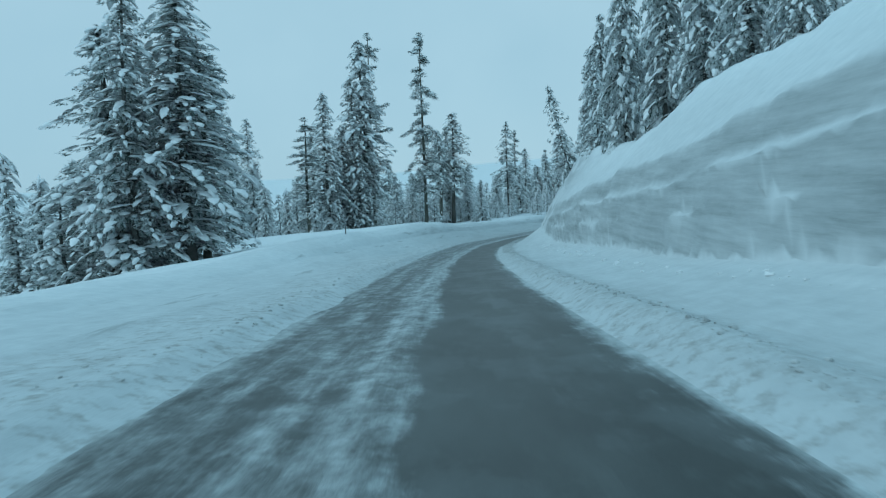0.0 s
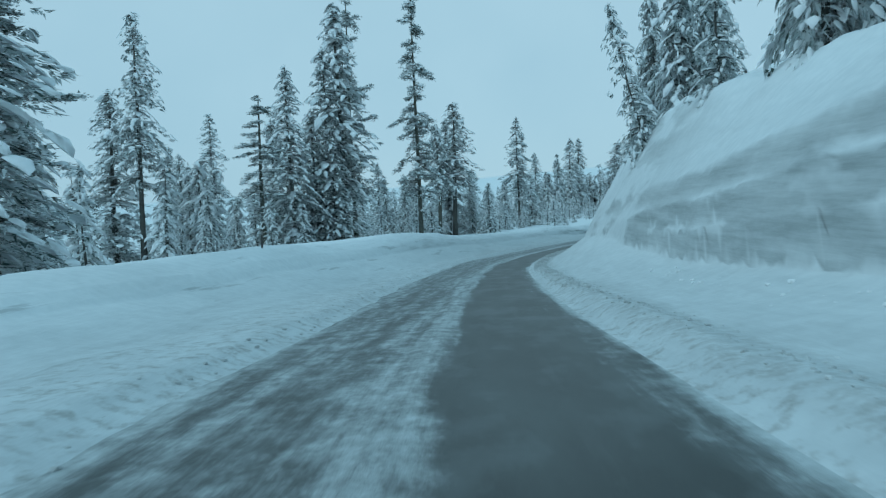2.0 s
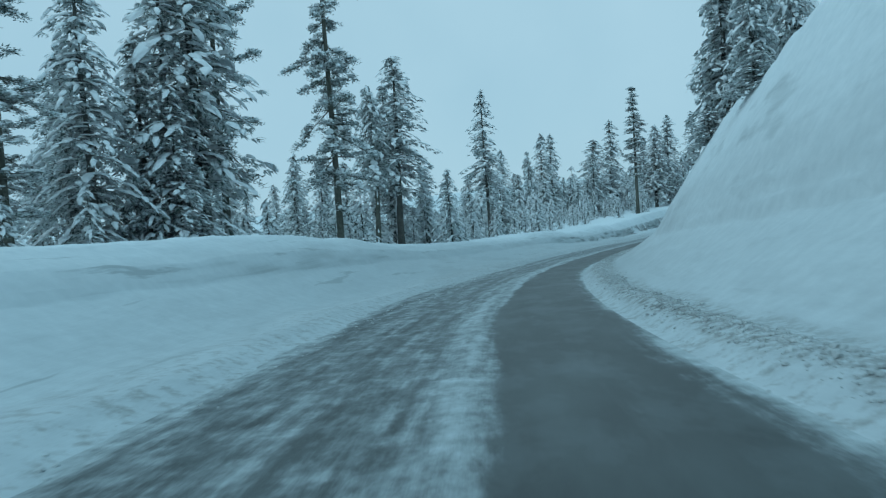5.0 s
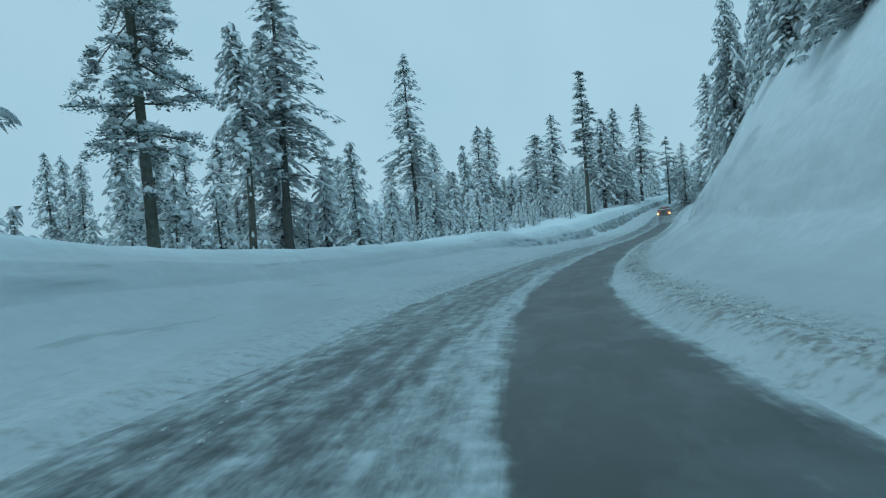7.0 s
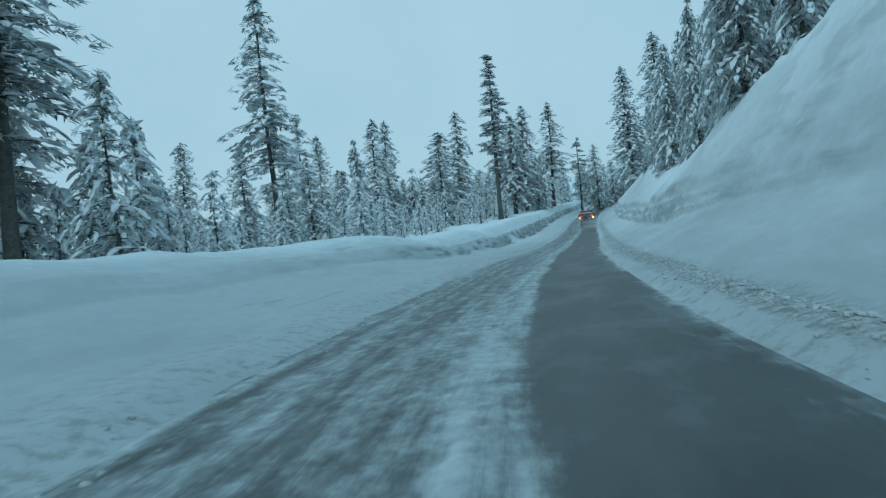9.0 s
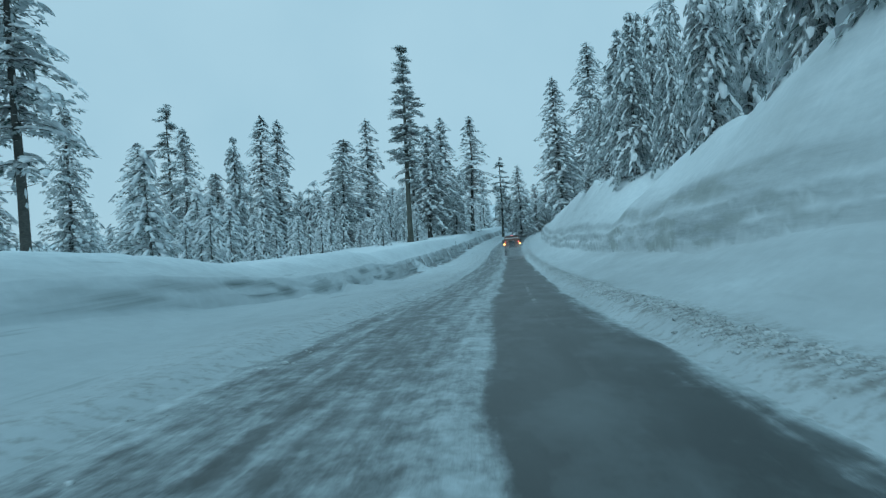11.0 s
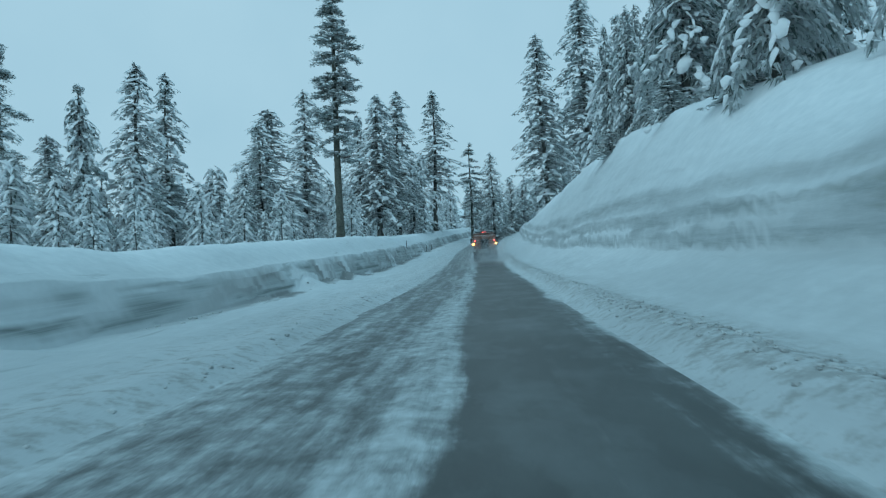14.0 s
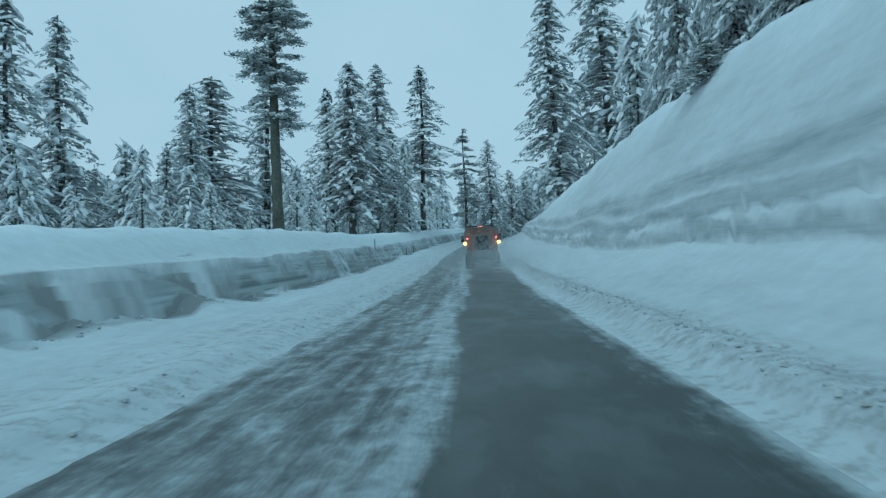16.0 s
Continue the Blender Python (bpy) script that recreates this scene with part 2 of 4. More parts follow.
def snow_ground():
    m, n, l, b = material("snow_ground", 0.75, 0.2)
    uv = uv_of(n)
    geom = n.new("ShaderNodeNewGeometry")
    geo = geom.outputs["Position"]
    fine = tex(n, l, geo, 2.5, 6)
    patch = tex(n, l, uv, 1.0, 5, 0.6, (0.10, 0.40, 1))
    streak = tex(n, l, uv, 1.0, 6, 0.7, (0.30, 1.7, 1))
    sep = n.new("ShaderNodeSeparateXYZ")
    l.new(uv, sep.inputs["Vector"])
    side = maths(n, l, "ABSOLUTE", maths(n, l, "ADD", sep.outputs["Y"], 1.2))
    # darker snow near the carriageway, thinning out away from it
    near = n.new("ShaderNodeMapRange")
    near.inputs["From Min"].default_value, near.inputs["From Max"].default_value = 11.0, 5.0
    l.new(maths(n, l, "ADD", side, maths(n, l, "MULTIPLY", maths(n, l, "SUBTRACT", patch, 0.5), 6.0)), near.inputs["Value"])
    clean = ramp(n, l, fine, (0.3, (0.73, 0.775, 0.795)), (0.7, (0.82, 0.855, 0.87)))
    roadside = ramp(n, l, maths(n, l, "ADD", maths(n, l, "MULTIPLY", fine, 0.4), maths(n, l, "MULTIPLY", streak, 0.6)), (0.36, (0.50, 0.535, 0.55)), (0.64, (0.63, 0.67, 0.685)))
    col = blend(n, l, near.outputs["Result"], clean, roadside)
    # mask of the side across the road, with the lower bank
    leftward = n.new("ShaderNodeMapRange")
    leftward.inputs["From Min"].default_value, leftward.inputs["From Max"].default_value = 1.0, -1.0
    l.new(sep.outputs["Y"], leftward.inputs["Value"])
    # one stretch is greyer low on the banks, more so across the road
    stretch = n.new("ShaderNodeValToRGB")
    for k, (p, v) in enumerate(((0.26, 0.0), (0.40, 1.0), (0.69, 1.0), (0.77, 0.0))):
        e = stretch.color_ramp.elements[k] if k < 2 else stretch.color_ramp.elements.new(p)
        e.position, e.color = p, (v, v, v, 1)
    l.new(maths(n, l, "DIVIDE", sep.outputs["X"], 270.0, True), stretch.inputs["Fac"])
    low = n.new("ShaderNodeMapRange")
    low.inputs["From Min"].default_value, low.inputs["From Max"].default_value = 9.6, 7.6
    l.new(maths(n, l, "ADD", side, maths(n, l, "MULTIPLY", maths(n, l, "SUBTRACT", streak, 0.5), 3.0)), low.inputs["Value"])
    col = blend(n, l, maths(n, l, "MULTIPLY", maths(n, l, "MULTIPLY", stretch.outputs["Color"], low.outputs["Result"]), maths(n, l, "MAXIMUM", ramp(n, l, patch, (0.34, grey(0.1)), (0.62, grey(0.85))), maths(n, l, "MULTIPLY", leftward.outputs["Result"], 0.55))), col, (0.42, 0.45, 0.46))
    # the steep cut faces take darker grey tones in layers
    nz = n.new("ShaderNodeSeparateXYZ")
    l.new(geom.outputs["Normal"], nz.inputs["Vector"])
    steep = n.new("ShaderNodeMapRange")
    steep.inputs["From Min"].default_value, steep.inputs["From Max"].default_value = 0.68, 0.40
    l.new(maths(n, l, "ABSOLUTE", nz.outputs["Z"]), steep.inputs["Value"])
    layers = ramp(n, l, tex(n, l, geo, 1.0, 5, 0.6, (0.05, 0.05, 5.0)), (0.40, (0.20, 0.225, 0.22)), (0.50, (0.33, 0.36, 0.36)), (0.64, (0.50, 0.535, 0.545)))
    sprayed = ramp(n, l, tex(n, l, geo, 0.55, 6, 0.65, (0.6, 0.6, 1.5)), (0.38, (0.36, 0.395, 0.405)), (0.62, (0.53, 0.57, 0.58)))
    # right wall: horizontal layers, in one stretch stained with road grit, blotched by loose snow
    strata = ramp(n, l, tex(n, l, geo, 1.0, 7, 0.72, (0.16, 0.16, 2.4)), (0.36, (0.25, 0.285, 0.29)), (0.47, (0.40, 0.44, 0.45)), (0.56, (0.50, 0.54, 0.55)), (0.68, (0.63, 0.67, 0.68)))
    tan = tex(n, l, geo, 1.0, 5, 0.65, (0.22, 0.22, 1.5))
    gritty = ramp(n, l, maths(n, l, "DIVIDE", sep.outputs["X"], 270.0, True), (0.56, grey(0.0)), (0.62, grey(0.8)), (0.69, grey(0.8)), (0.73, grey(0.0)))
    strata = blend(n, l, maths(n, l, "MULTIPLY", gritty, ramp(n, l, tan, (0.48, grey(0.0)), (0.58, grey(1.0)))), strata, (0.25, 0.275, 0.24))
    sprayed = blend(n, l, 0.65, sprayed, strata)
    bared = ramp(n, l, maths(n, l, "DIVIDE", sep.outputs["X"], 270.0, True), (0.0, grey(0.62)), (0.07, grey(0.70)), (0.20, grey(0.60)), (0.27, grey(0.40)), (0.40, grey(0.34)), (0.50, grey(0.42)), (0.57, grey(0.62)), (0.95, grey(0.66)))
    plaster = ramp(n, l, maths(n, l, "ADD", maths(n, l, "MULTIPLY", tex(n, l, geo, 1.0, 4, 0.5, (0.16, 0.16, 0.60)), 0.8), bared), (0.86, grey(0.04)), (0.92, grey(0.92)))
    on_left = maths(n, l, "GREATER_THAN", leftward.outputs["Result"], 0.5)
    shown = blend(n, l, on_left, plaster, ramp(n, l, tex(n, l, geo, 1.0, 5, 0.6, (0.11, 0.11, 0.9)), (0.34, grey(0.3)), (0.46, grey(1.0))))
    blotched = blend(n, l, on_left, sprayed, layers)
    col = blend(n, l, maths(n, l, "MULTIPLY", steep.outputs["Result"], shown), col, blotched)
    edge = n.new("ShaderNodeMapRange")
    edge.inputs["From Min"].default_value, edge.inputs["From Max"].default_value = 5.2, 3.7
    l.new(side, edge.inputs["Value"])
    grit = ramp(n, l, tex(n, l, geo, 3.5, 6, 0.75), (0.50, grey(0.0)), (0.64, grey(1.0)))
    col = blend(n, l, maths(n, l, "MULTIPLY", maths(n, l, "MULTIPLY", edge.outputs["Result"], grit), 0.55), col, (0.22, 0.21, 0.19))
    rubble = n.new("ShaderNodeValToRGB")
    for k, (p, v) in enumerate(((0.25, 0.0), (0.272, 1.0), (0.335, 1.0), (0.385, 0.0))):
        e = rubble.color_ramp.elements[k] if k < 2 else rubble.color_ramp.elements.new(p)
        e.position, e.color = p, (v, v, v, 1)
    l.new(maths(n, l, "DIVIDE", maths(n, l, "ADD", sep.outputs["Y"], maths(n, l, "MULTIPLY", maths(n, l, "SUBTRACT", streak, 0.5), 0.9)), 10.0, True), rubble.inputs["Fac"])
    stony = ramp(n, l, tex(n, l, geo, 5.0, 5, 0.7), (0.44, grey(0.0)), (0.58, grey(0.85)))
    strewn = ramp(n, l, maths(n, l, "DIVIDE", sep.outputs["X"], 270.0, True), (0.0, grey(0.25)), (0.22, grey(0.4)), (0.30, grey(1.0)), (0.60, grey(0.9)), (0.72, grey(0.45)))
    col = blend(n, l, maths(n, l, "MULTIPLY", maths(n, l, "MULTIPLY", rubble.outputs["Color"], stony), strewn), col, (0.205, 0.20, 0.185))
    # shade of the undercut foot of the left bank, painted in dark patches
    foot_shade = n.new("ShaderNodeMapRange")
    foot_shade.inputs["From Min"].default_value, foot_shade.inputs["From Max"].default_value = 0.75, 0.35
    ragged = tex(n, l, uv, 1.0, 4, 0.6, (0.5, 1.5, 1))
    l.new(maths(n, l, "ABSOLUTE", maths(n, l, "ADD", sep.outputs["Y"], maths(n, l, "ADD", 8.0, ragged))), foot_shade.inputs["Value"])
    along_s = n.new("ShaderNodeMapRange")
    along_s.inputs["From Min"].default_value, along_s.inputs["From Max"].default_value = 190.0, 205.0
    l.new(sep.outputs["X"], along_s.inputs["Value"])
    broken = ramp(n, l, tex(n, l, uv, 1.0, 3, 0.6, (0.16, 0.1, 1)), (0.42, grey(0.0)), (0.50, grey(0.85)))
    col = blend(n, l, maths(n, l, "MULTIPLY", maths(n, l, "MULTIPLY", foot_shade.outputs["Result"], along_s.outputs["Result"]), maths(n, l, "MULTIPLY", broken, maths(n, l, "SUBTRACT", 1.0, steep.outputs["Result"], True))), col, (0.19, 0.195, 0.19))
    # grey dashes: dirt clumps, and the shade of undulations painted into the colour
    grey_dash = ramp(n, l, tex(n, l, uv, 1.0, 5, 0.6, (0.13, 1.5, 1)), (0.615, grey(0.0)), (0.66, grey(0.62)))
    band = n.new("ShaderNodeValToRGB")
    for k, (p, v) in enumerate(((0.24, 0.0), (0.34, 1.0), (0.60, 1.0), (0.72, 0.0))):
        e = band.color_ramp.elements[k] if k < 2 else band.color_ramp.elements.new(p)
        e.position, e.color = p, (v, v, v, 1)
    l.new(maths(n, l, "DIVIDE", side, 14.0, True), band.inputs["Fac"])
    col = blend(n, l, maths(n, l, "MULTIPLY", grey_dash, maths(n, l, "MULTIPLY", band.outputs["Color"], blend(n, l, on_left, (0.25, 0.25, 0.25), (1.0, 1.0, 1.0)))), col, (0.34, 0.37, 0.375))
    l.new(col, b.inputs["Base Color"])
    both = maths(n, l, "ADD", maths(n, l, "MULTIPLY", fine, 0.6), tex(n, l, uv, 1.0, 5, 0.6, (1.2, 5.0, 1)))
    bump(n, l, b, both, 0.36, 0.06)
    return m


def road_surface():
    m, n, l, b = material("wet_asphalt_and_slush", 0.5, 0.42)
    uv = uv_of(n)
    sep = n.new("ShaderNodeSeparateXYZ")
    l.new(uv, sep.inputs["Vector"])
    x, y = sep.outputs["X"], sep.outputs["Y"]
    wander = maths(n, l, "MULTIPLY", maths(n, l, "SUBTRACT", tex(n, l, uv, 1.0, 3, 0.5, (0.16, 0.2, 1)), 0.5), 0.9)
    # the far lane is cleared to a varying width
    room = ramp(n, l, maths(n, l, "DIVIDE", x, 270.0, True), (0.067, grey(0.06)), (0.14, grey(0.30)), (0.293, grey(0.55)), (0.34, grey(0.67)), (0.43, grey(0.53)), (0.593, grey(0.58)), (0.69, grey(0.30)))
    beyond = maths(n, l, "MAXIMUM", maths(n, l, "SUBTRACT", -1.2, y), 0.0)
    eased_y = maths(n, l, "ADD", y, maths(n, l, "MULTIPLY", beyond, maths(n, l, "SUBTRACT", room, 0.3)))
    yy = maths(n, l, "ADD", eased_y, wander)
    grain = tex(n, l, uv, 60.0, 3, 0.6)
    asphalt = ramp(n, l, grain, (0.3, (0.026, 0.030, 0.029)), (0.7, (0.052, 0.058, 0.055)))
    wide = tex(n, l, uv, 1.0, 4, 0.6, (0.25, 0.9, 1))
    asphalt = blend(n, l, ramp(n, l, wide, (0.42, grey(0.0)), (0.70, grey(0.55))), asphalt, (0.10, 0.112, 0.11))
    film = tex(n, l, uv, 1.0, 6, 0.62, (0.42, 0.8, 1))
    asphalt = blend(n, l, ramp(n, l, film, (0.50, grey(0.0)), (0.545, grey(0.14)), (0.75, grey(0.42))), asphalt, (0.19, 0.21, 0.215))
    # slush lies in long strips drawn out by wheels, broken by shorter smears and crumbs
    strips = tex(n, l, uv, 1.0, 5, 0.6, (0.09, 2.6, 1))
    streak = tex(n, l, uv, 1.0, 6, 0.7, (0.65, 3.4, 1))
    blotch = tex(n, l, uv, 1.0, 7, 0.74, (1.5, 2.3, 1))
    mixed = maths(n, l, "ADD", maths(n, l, "MULTIPLY", strips, 0.30), maths(n, l, "ADD", maths(n, l, "MULTIPLY", streak, 0.30), maths(n, l, "MULTIPLY", blotch, 0.40)))
    where = maths(n, l, "DIVIDE", x, 270.0, True)

    def across(*stops):
        """Amounts at distances from the road's line."""
        r = n.new("ShaderNodeValToRGB")
        while len(r.color_ramp.elements) < len(stops):
            r.color_ramp.elements.new(0.5)
        for e, (p, v) in zip(r.color_ramp.elements, stops):
            e.position, e.color = (p + 4.6) / 7.6, (v, v, v, 1)
        l.new(span.outputs["Result"], r.inputs["Fac"])
        return r.outputs["Color"]

    span = n.new("ShaderNodeMapRange")
    span.inputs["From Min"].default_value, span.inputs["From Max"].default_value = -4.6, 3.0
    l.new(yy, span.inputs["Value"])
    # how much snow lies across: full at both edges, a crown between the lanes, bare in the lane in use
    base = across((-4.6, 0.78), (-3.8, 0.56), (-3.1, 0.43), (-2.0, 0.41), (-1.2, 0.43), (-0.45, 0.42), (-0.2, 0.31), (0.6, 0.27), (1.5, 0.33), (2.0, 0.45), (2.4, 0.75))
    crown = across((-1.3, 0.0), (-0.95, 1.0), (-0.55, 1.0), (-0.28, 0.0))
    far_lane = across((-4.2, 1.0), (-0.75, 1.0), (-0.38, 0.85), (-0.18, 0.0))
    crown_high = ramp(n, l, where, (0.0, grey(0.03)), (0.10, grey(0.05)), (0.20, grey(0.05)), (0.30, grey(0.065)), (0.50, grey(0.07)), (0.60, grey(0.06)), (1.0, grey(0.07)))
    lane_high = ramp(n, l, where, (0.0, grey(0.045)), (0.12, grey(0.055)), (0.30, grey(0.05)), (0.45, grey(0.06)), (0.56, grey(0.055)), (0.64, grey(0.075)), (0.75, grey(0.05)), (1.0, grey(0.05)))
    cover = maths(n, l, "ADD", base, maths(n, l, "ADD", maths(n, l, "MULTIPLY", crown, crown_high), maths(n, l, "MULTIPLY", far_lane, lane_high)))
    amount = maths(n, l, "ADD", maths(n, l, "SUBTRACT", mixed, 1.0), cover)
    snowy = n.new("ShaderNodeMapRange")
    snowy.interpolation_type = "SMOOTHSTEP"
    snowy.inputs["From Min"].default_value, snowy.inputs["From Max"].default_value = -0.12, 0.12
    l.new(amount, snowy.inputs["Value"])
    slush = ramp(n, l, tex(n, l, uv, 3.0, 5, 0.65), (0.3, (0.33, 0.36, 0.365)), (0.7, (0.59, 0.635, 0.65)))
    # worn white edge line
    line = maths(n, l, "LESS_THAN", maths(n, l, "ABSOLUTE", maths(n, l, "SUBTRACT", y, 0.86)), 0.065)
    worn = ramp(n, l, tex(n, l, uv, 1.0, 5, 0.7, (0.55, 2.0, 1)), (0.47, grey(0.0)), (0.62, grey(0.32)))
    swept = ramp(n, l, maths(n, l, "DIVIDE", x, 270.0, True), (0.57, grey(0.1)), (0.60, grey(1.0)), (0.65, grey(1.0)), (0.675, grey(0.1)))
    col = blend(n, l, maths(n, l, "MULTIPLY", maths(n, l, "MULTIPLY", line, swept), worn), asphalt, (0.55, 0.56, 0.55))
    col = blend(n, l, snowy.outputs["Result"], col, slush)
    l.new(col, b.inputs["Base Color"])
    l.new(ramp(n, l, snowy.outputs["Result"], (0.0, grey(0.48)), (1.0, grey(0.75))), b.inputs["Roughness"])
    relief_h = maths(n, l, "ADD", maths(n, l, "MULTIPLY", snowy.outputs["Result"], 1.0), maths(n, l, "MULTIPLY", grain, 0.12))
    bump(n, l, b, relief_h, 0.6, 0.03)
    return m


def simple(name, dark, light, rough, scale, detail=4.0, spec=0.3, metal=0.0, bumped=0.0):
    m, n, l, b = material(name, rough, spec)
    co = n.new("ShaderNodeTexCoord").outputs["Object"]
    f = tex(n, l, co, scale, detail, 0.65)
    g = tex(n, l, co, scale * 0.13, 3)
    mix = maths(n, l, "ADD", maths(n, l, "MULTIPLY", f, 0.6), maths(n, l, "MULTIPLY", g, 0.4))
    l.new(ramp(n, l, mix, (0.35, dark), (0.65, light)), b.inputs["Base Color"])
    b.inputs["Metallic"].default_value = metal
    if bumped:
        bump(n, l, b, f, bumped, 0.02)
    return m


def needles(name, dusted):
    """dusted: the share of pale sprays, for the snow they carry and for haze put into the colour."""
    m, n, l, b = material(name, 0.65, 0.25)
    rnd = n.new("ShaderNodeNewGeometry").outputs["Random Per Island"]
    tree = n.new("ShaderNodeObjectInfo").outputs["Random"]
    # the dark tones are lifted too, as haze over the trees would
    a = ramp(n, l, rnd, (0.0, (0.078, 0.115, 0.105)), (0.75 * (1 - dusted) - 0.12, (0.118, 0.165, 0.15)), (0.97 * (1 - dusted) - 0.14, (0.24, 0.29, 0.285)), (1 - dusted, (0.54, 0.58, 0.58)), (1.0, (0.80, 0.83, 0.84)))
    l.new(blend(n, l, maths(n, l, "MULTIPLY", tree, 0.25), a, (0.10, 0.115, 0.105)), b.inputs["Base Color"])
    # light comes through the sprays and their dusting
    thin, both, out = n.new("ShaderNodeBsdfTranslucent"), n.new("ShaderNodeMixShader"), n["Material Output"]
    l.new(a, thin.inputs["Color"])
    both.inputs["Fac"].default_value = 0.5
    l.new(b.outputs["BSDF"], both.inputs[1])
    l.new(thin.outputs["BSDF"], both.inputs[2])
    l.new(both.outputs["Shader"], out.inputs["Surface"])
    return m


def glow(name, colour, strength):
    m, n, l, b = material(name, 0.3, 0.5)
    b.inputs["Base Color"].default_value = (*colour, 1)
    b.inputs["Emission Color"].default_value = (*colour, 1)
    b.inputs["Emission Strength"].default_value = strength
    return m


SNOW_GROUND, ROAD = snow_ground(), road_surface()
SNOW_LOAD = simple("snow_load", (0.76, 0.79, 0.81), (0.86, 0.88, 0.89), 0.8, 3.0, bumped=0.3)
CLODS = simple("ploughed_clods", (0.33, 0.345, 0.345), (0.66, 0.69, 0.695), 0.8, 1.2, bumped=0.4)
# pale shares raised beyond the snow to stand in for haze
NEEDLES = needles("needles", 0.66)
LADEN_NEEDLES = needles("laden_needles", 0.72)
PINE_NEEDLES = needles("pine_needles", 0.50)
BARK = simple("bark", (0.058, 0.06, 0.056), (0.15, 0.146, 0.132), 0.9, 9.0, 6, 0.1, bumped=0.8)
BARK_RED = simple("pine_bark", (0.055, 0.060, 0.050), (0.17, 0.17, 0.145), 0.9, 6.0, 6, 0.1, bumped=0.8)
ORANGE = simple("dirty_orange_paint", (0.22, 0.085, 0.055), (0.30, 0.20, 0.17), 0.75, 1.6)
DARK_STEEL = simple("dark_steel", (0.03, 0.03, 0.032), (0.09, 0.09, 0.09), 0.55, 5.0, metal=0.3)
RUBBER = simple("rubber", (0.012, 0.012, 0.012), (0.03, 0.03, 0.03), 0.8, 8.0)
GREY_STEEL = simple("grey_steel", (0.22, 0.22, 0.22), (0.36, 0.36, 0.35), 0.45, 6.0, metal=0.6)
GLASS_DARK = simple("dark_glass", (0.02, 0.025, 0.03), (0.03, 0.035, 0.04), 0.08, 2.0, spec=0.6)
AMBER = glow("amber_lens", (1.0, 0.42, 0.08), 9.0)
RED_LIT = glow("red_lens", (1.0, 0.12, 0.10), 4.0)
SPRAY_GREY = simple("spray_grey", (0.16, 0.15, 0.15), (0.42, 0.43, 0.43), 0.8, 3.0, bumped=0.4)
POST_PAINT = simple("weathered_post", (0.05, 0.05, 0.05), (0.12, 0.11, 0.10), 0.7, 9.0)


# ---- the ground: one sheet of snow to the horizon ----
def ground_sheet():
    s = np.concatenate([np.arange(-80, -8, 2.0), np.arange(-8, 268, 0.5), np.arange(268, 300, 0.8), np.arange(300, 420.1, 1.5)])
    d = np.concatenate([-np.geomspace(170, 16, 34), np.arange(-15.5, -12, 0.6), np.arange(-12, -10.4, 0.25), np.arange(-10.4, -8.3, 0.1), np.arange(-8.3, -2.6, 0.2), [-2.4, -1.0, 0.5, 1.6], np.arange(1.9, 5.0, 0.15), np.arange(5.0, 8.2, 0.09), np.arange(8.2, 11.6, 0.25), 11.6 + np.geomspace(0.4, 50, 22)])
    ss, dd = np.meshgrid(s, d, indexing="ij")
    x, y = plan(ss.ravel(), dd.ravel())
    z = height(ss.ravel(), dd.ravel())
    ns, nd = len(s), len(d)
    verts = np.column_stack([x, y, z])
    uv = np.column_stack([ss.ravel(), dd.ravel()])
    i, j = np.meshgrid(np.arange(ns - 1), np.arange(nd - 1), indexing="ij")
    k = (i * nd + j).ravel()
    faces = np.column_stack([k, k + 1, k + nd + 1, k + nd]).tolist()
    # the rim goes on outwards in rings, falling to a valley on one side, rising as a hillside on the other
    rim = [q for q in range(nd)] + [q * nd + nd - 1 for q in range(1, ns)] + [(ns - 1) * nd + q for q in range(nd - 2, -1, -1)] + [q * nd for q in range(ns - 2, 0, -1)]
    mid = verts[rim].mean(axis=0)
    out = verts[rim] - mid
    out[:, 2] = 0
    out /= np.linalg.norm(out, axis=1)[:, None]
    last, size = rim, len(rim)
    west = smooth(0.2, -0.5, out[:, 0])
    for step, reach in enumerate((25, 70, 160, 340, 700, 1200, 1800, 2400, 3200)):
        ring = verts[rim] + out * reach
        hills = np.interp(reach, (0, 340, 700, 1200, 1800, 3200), (0, -14, 2, 34, 48, 40))
        hills = hills + 10 * smooth(300, 1200, reach) * fbm(ring[:, 0] / 420, ring[:, 1] / 420, 4, 60)
        rise = np.interp(reach, (0, 160, 700, 3200), (0, 10, 45, 60)) + 6 * smooth(60, 700, reach) * fbm(ring[:, 0] / 300, ring[:, 1] / 300, 4, 66)
        level = np.interp(reach, (0, 400), (1, 0))
        ring[:, 2] = verts[rim][:, 2] * level + (1 - level) * -4 + west * hills + (1 - west) * rise
        start = len(verts)
        verts = np.vstack([verts, ring])
        uv = np.vstack([uv, np.column_stack([ring[:, 0], ring[:, 1] + 4000])])
        for q in range(size):
            p = (q + 1) % size
            a, b = (last[q], last[p]) if step == 0 else (start - size + q, start - size + p)
            faces.append((a, b, start + p, start + q))
    me = mesh_from("ground", verts.tolist(), faces, [SNOW_GROUND], uv=uv)
    bm = bmesh.new()
    bm.from_mesh(me)
    bmesh.ops.recalc_face_normals(bm, faces=bm.faces)
    bm.to_mesh(me)
    bm.free()
    return tagged(new("ground", me), "deep snow with ploughed banks beside the road", "snow", kind="structure")


ground_sheet()


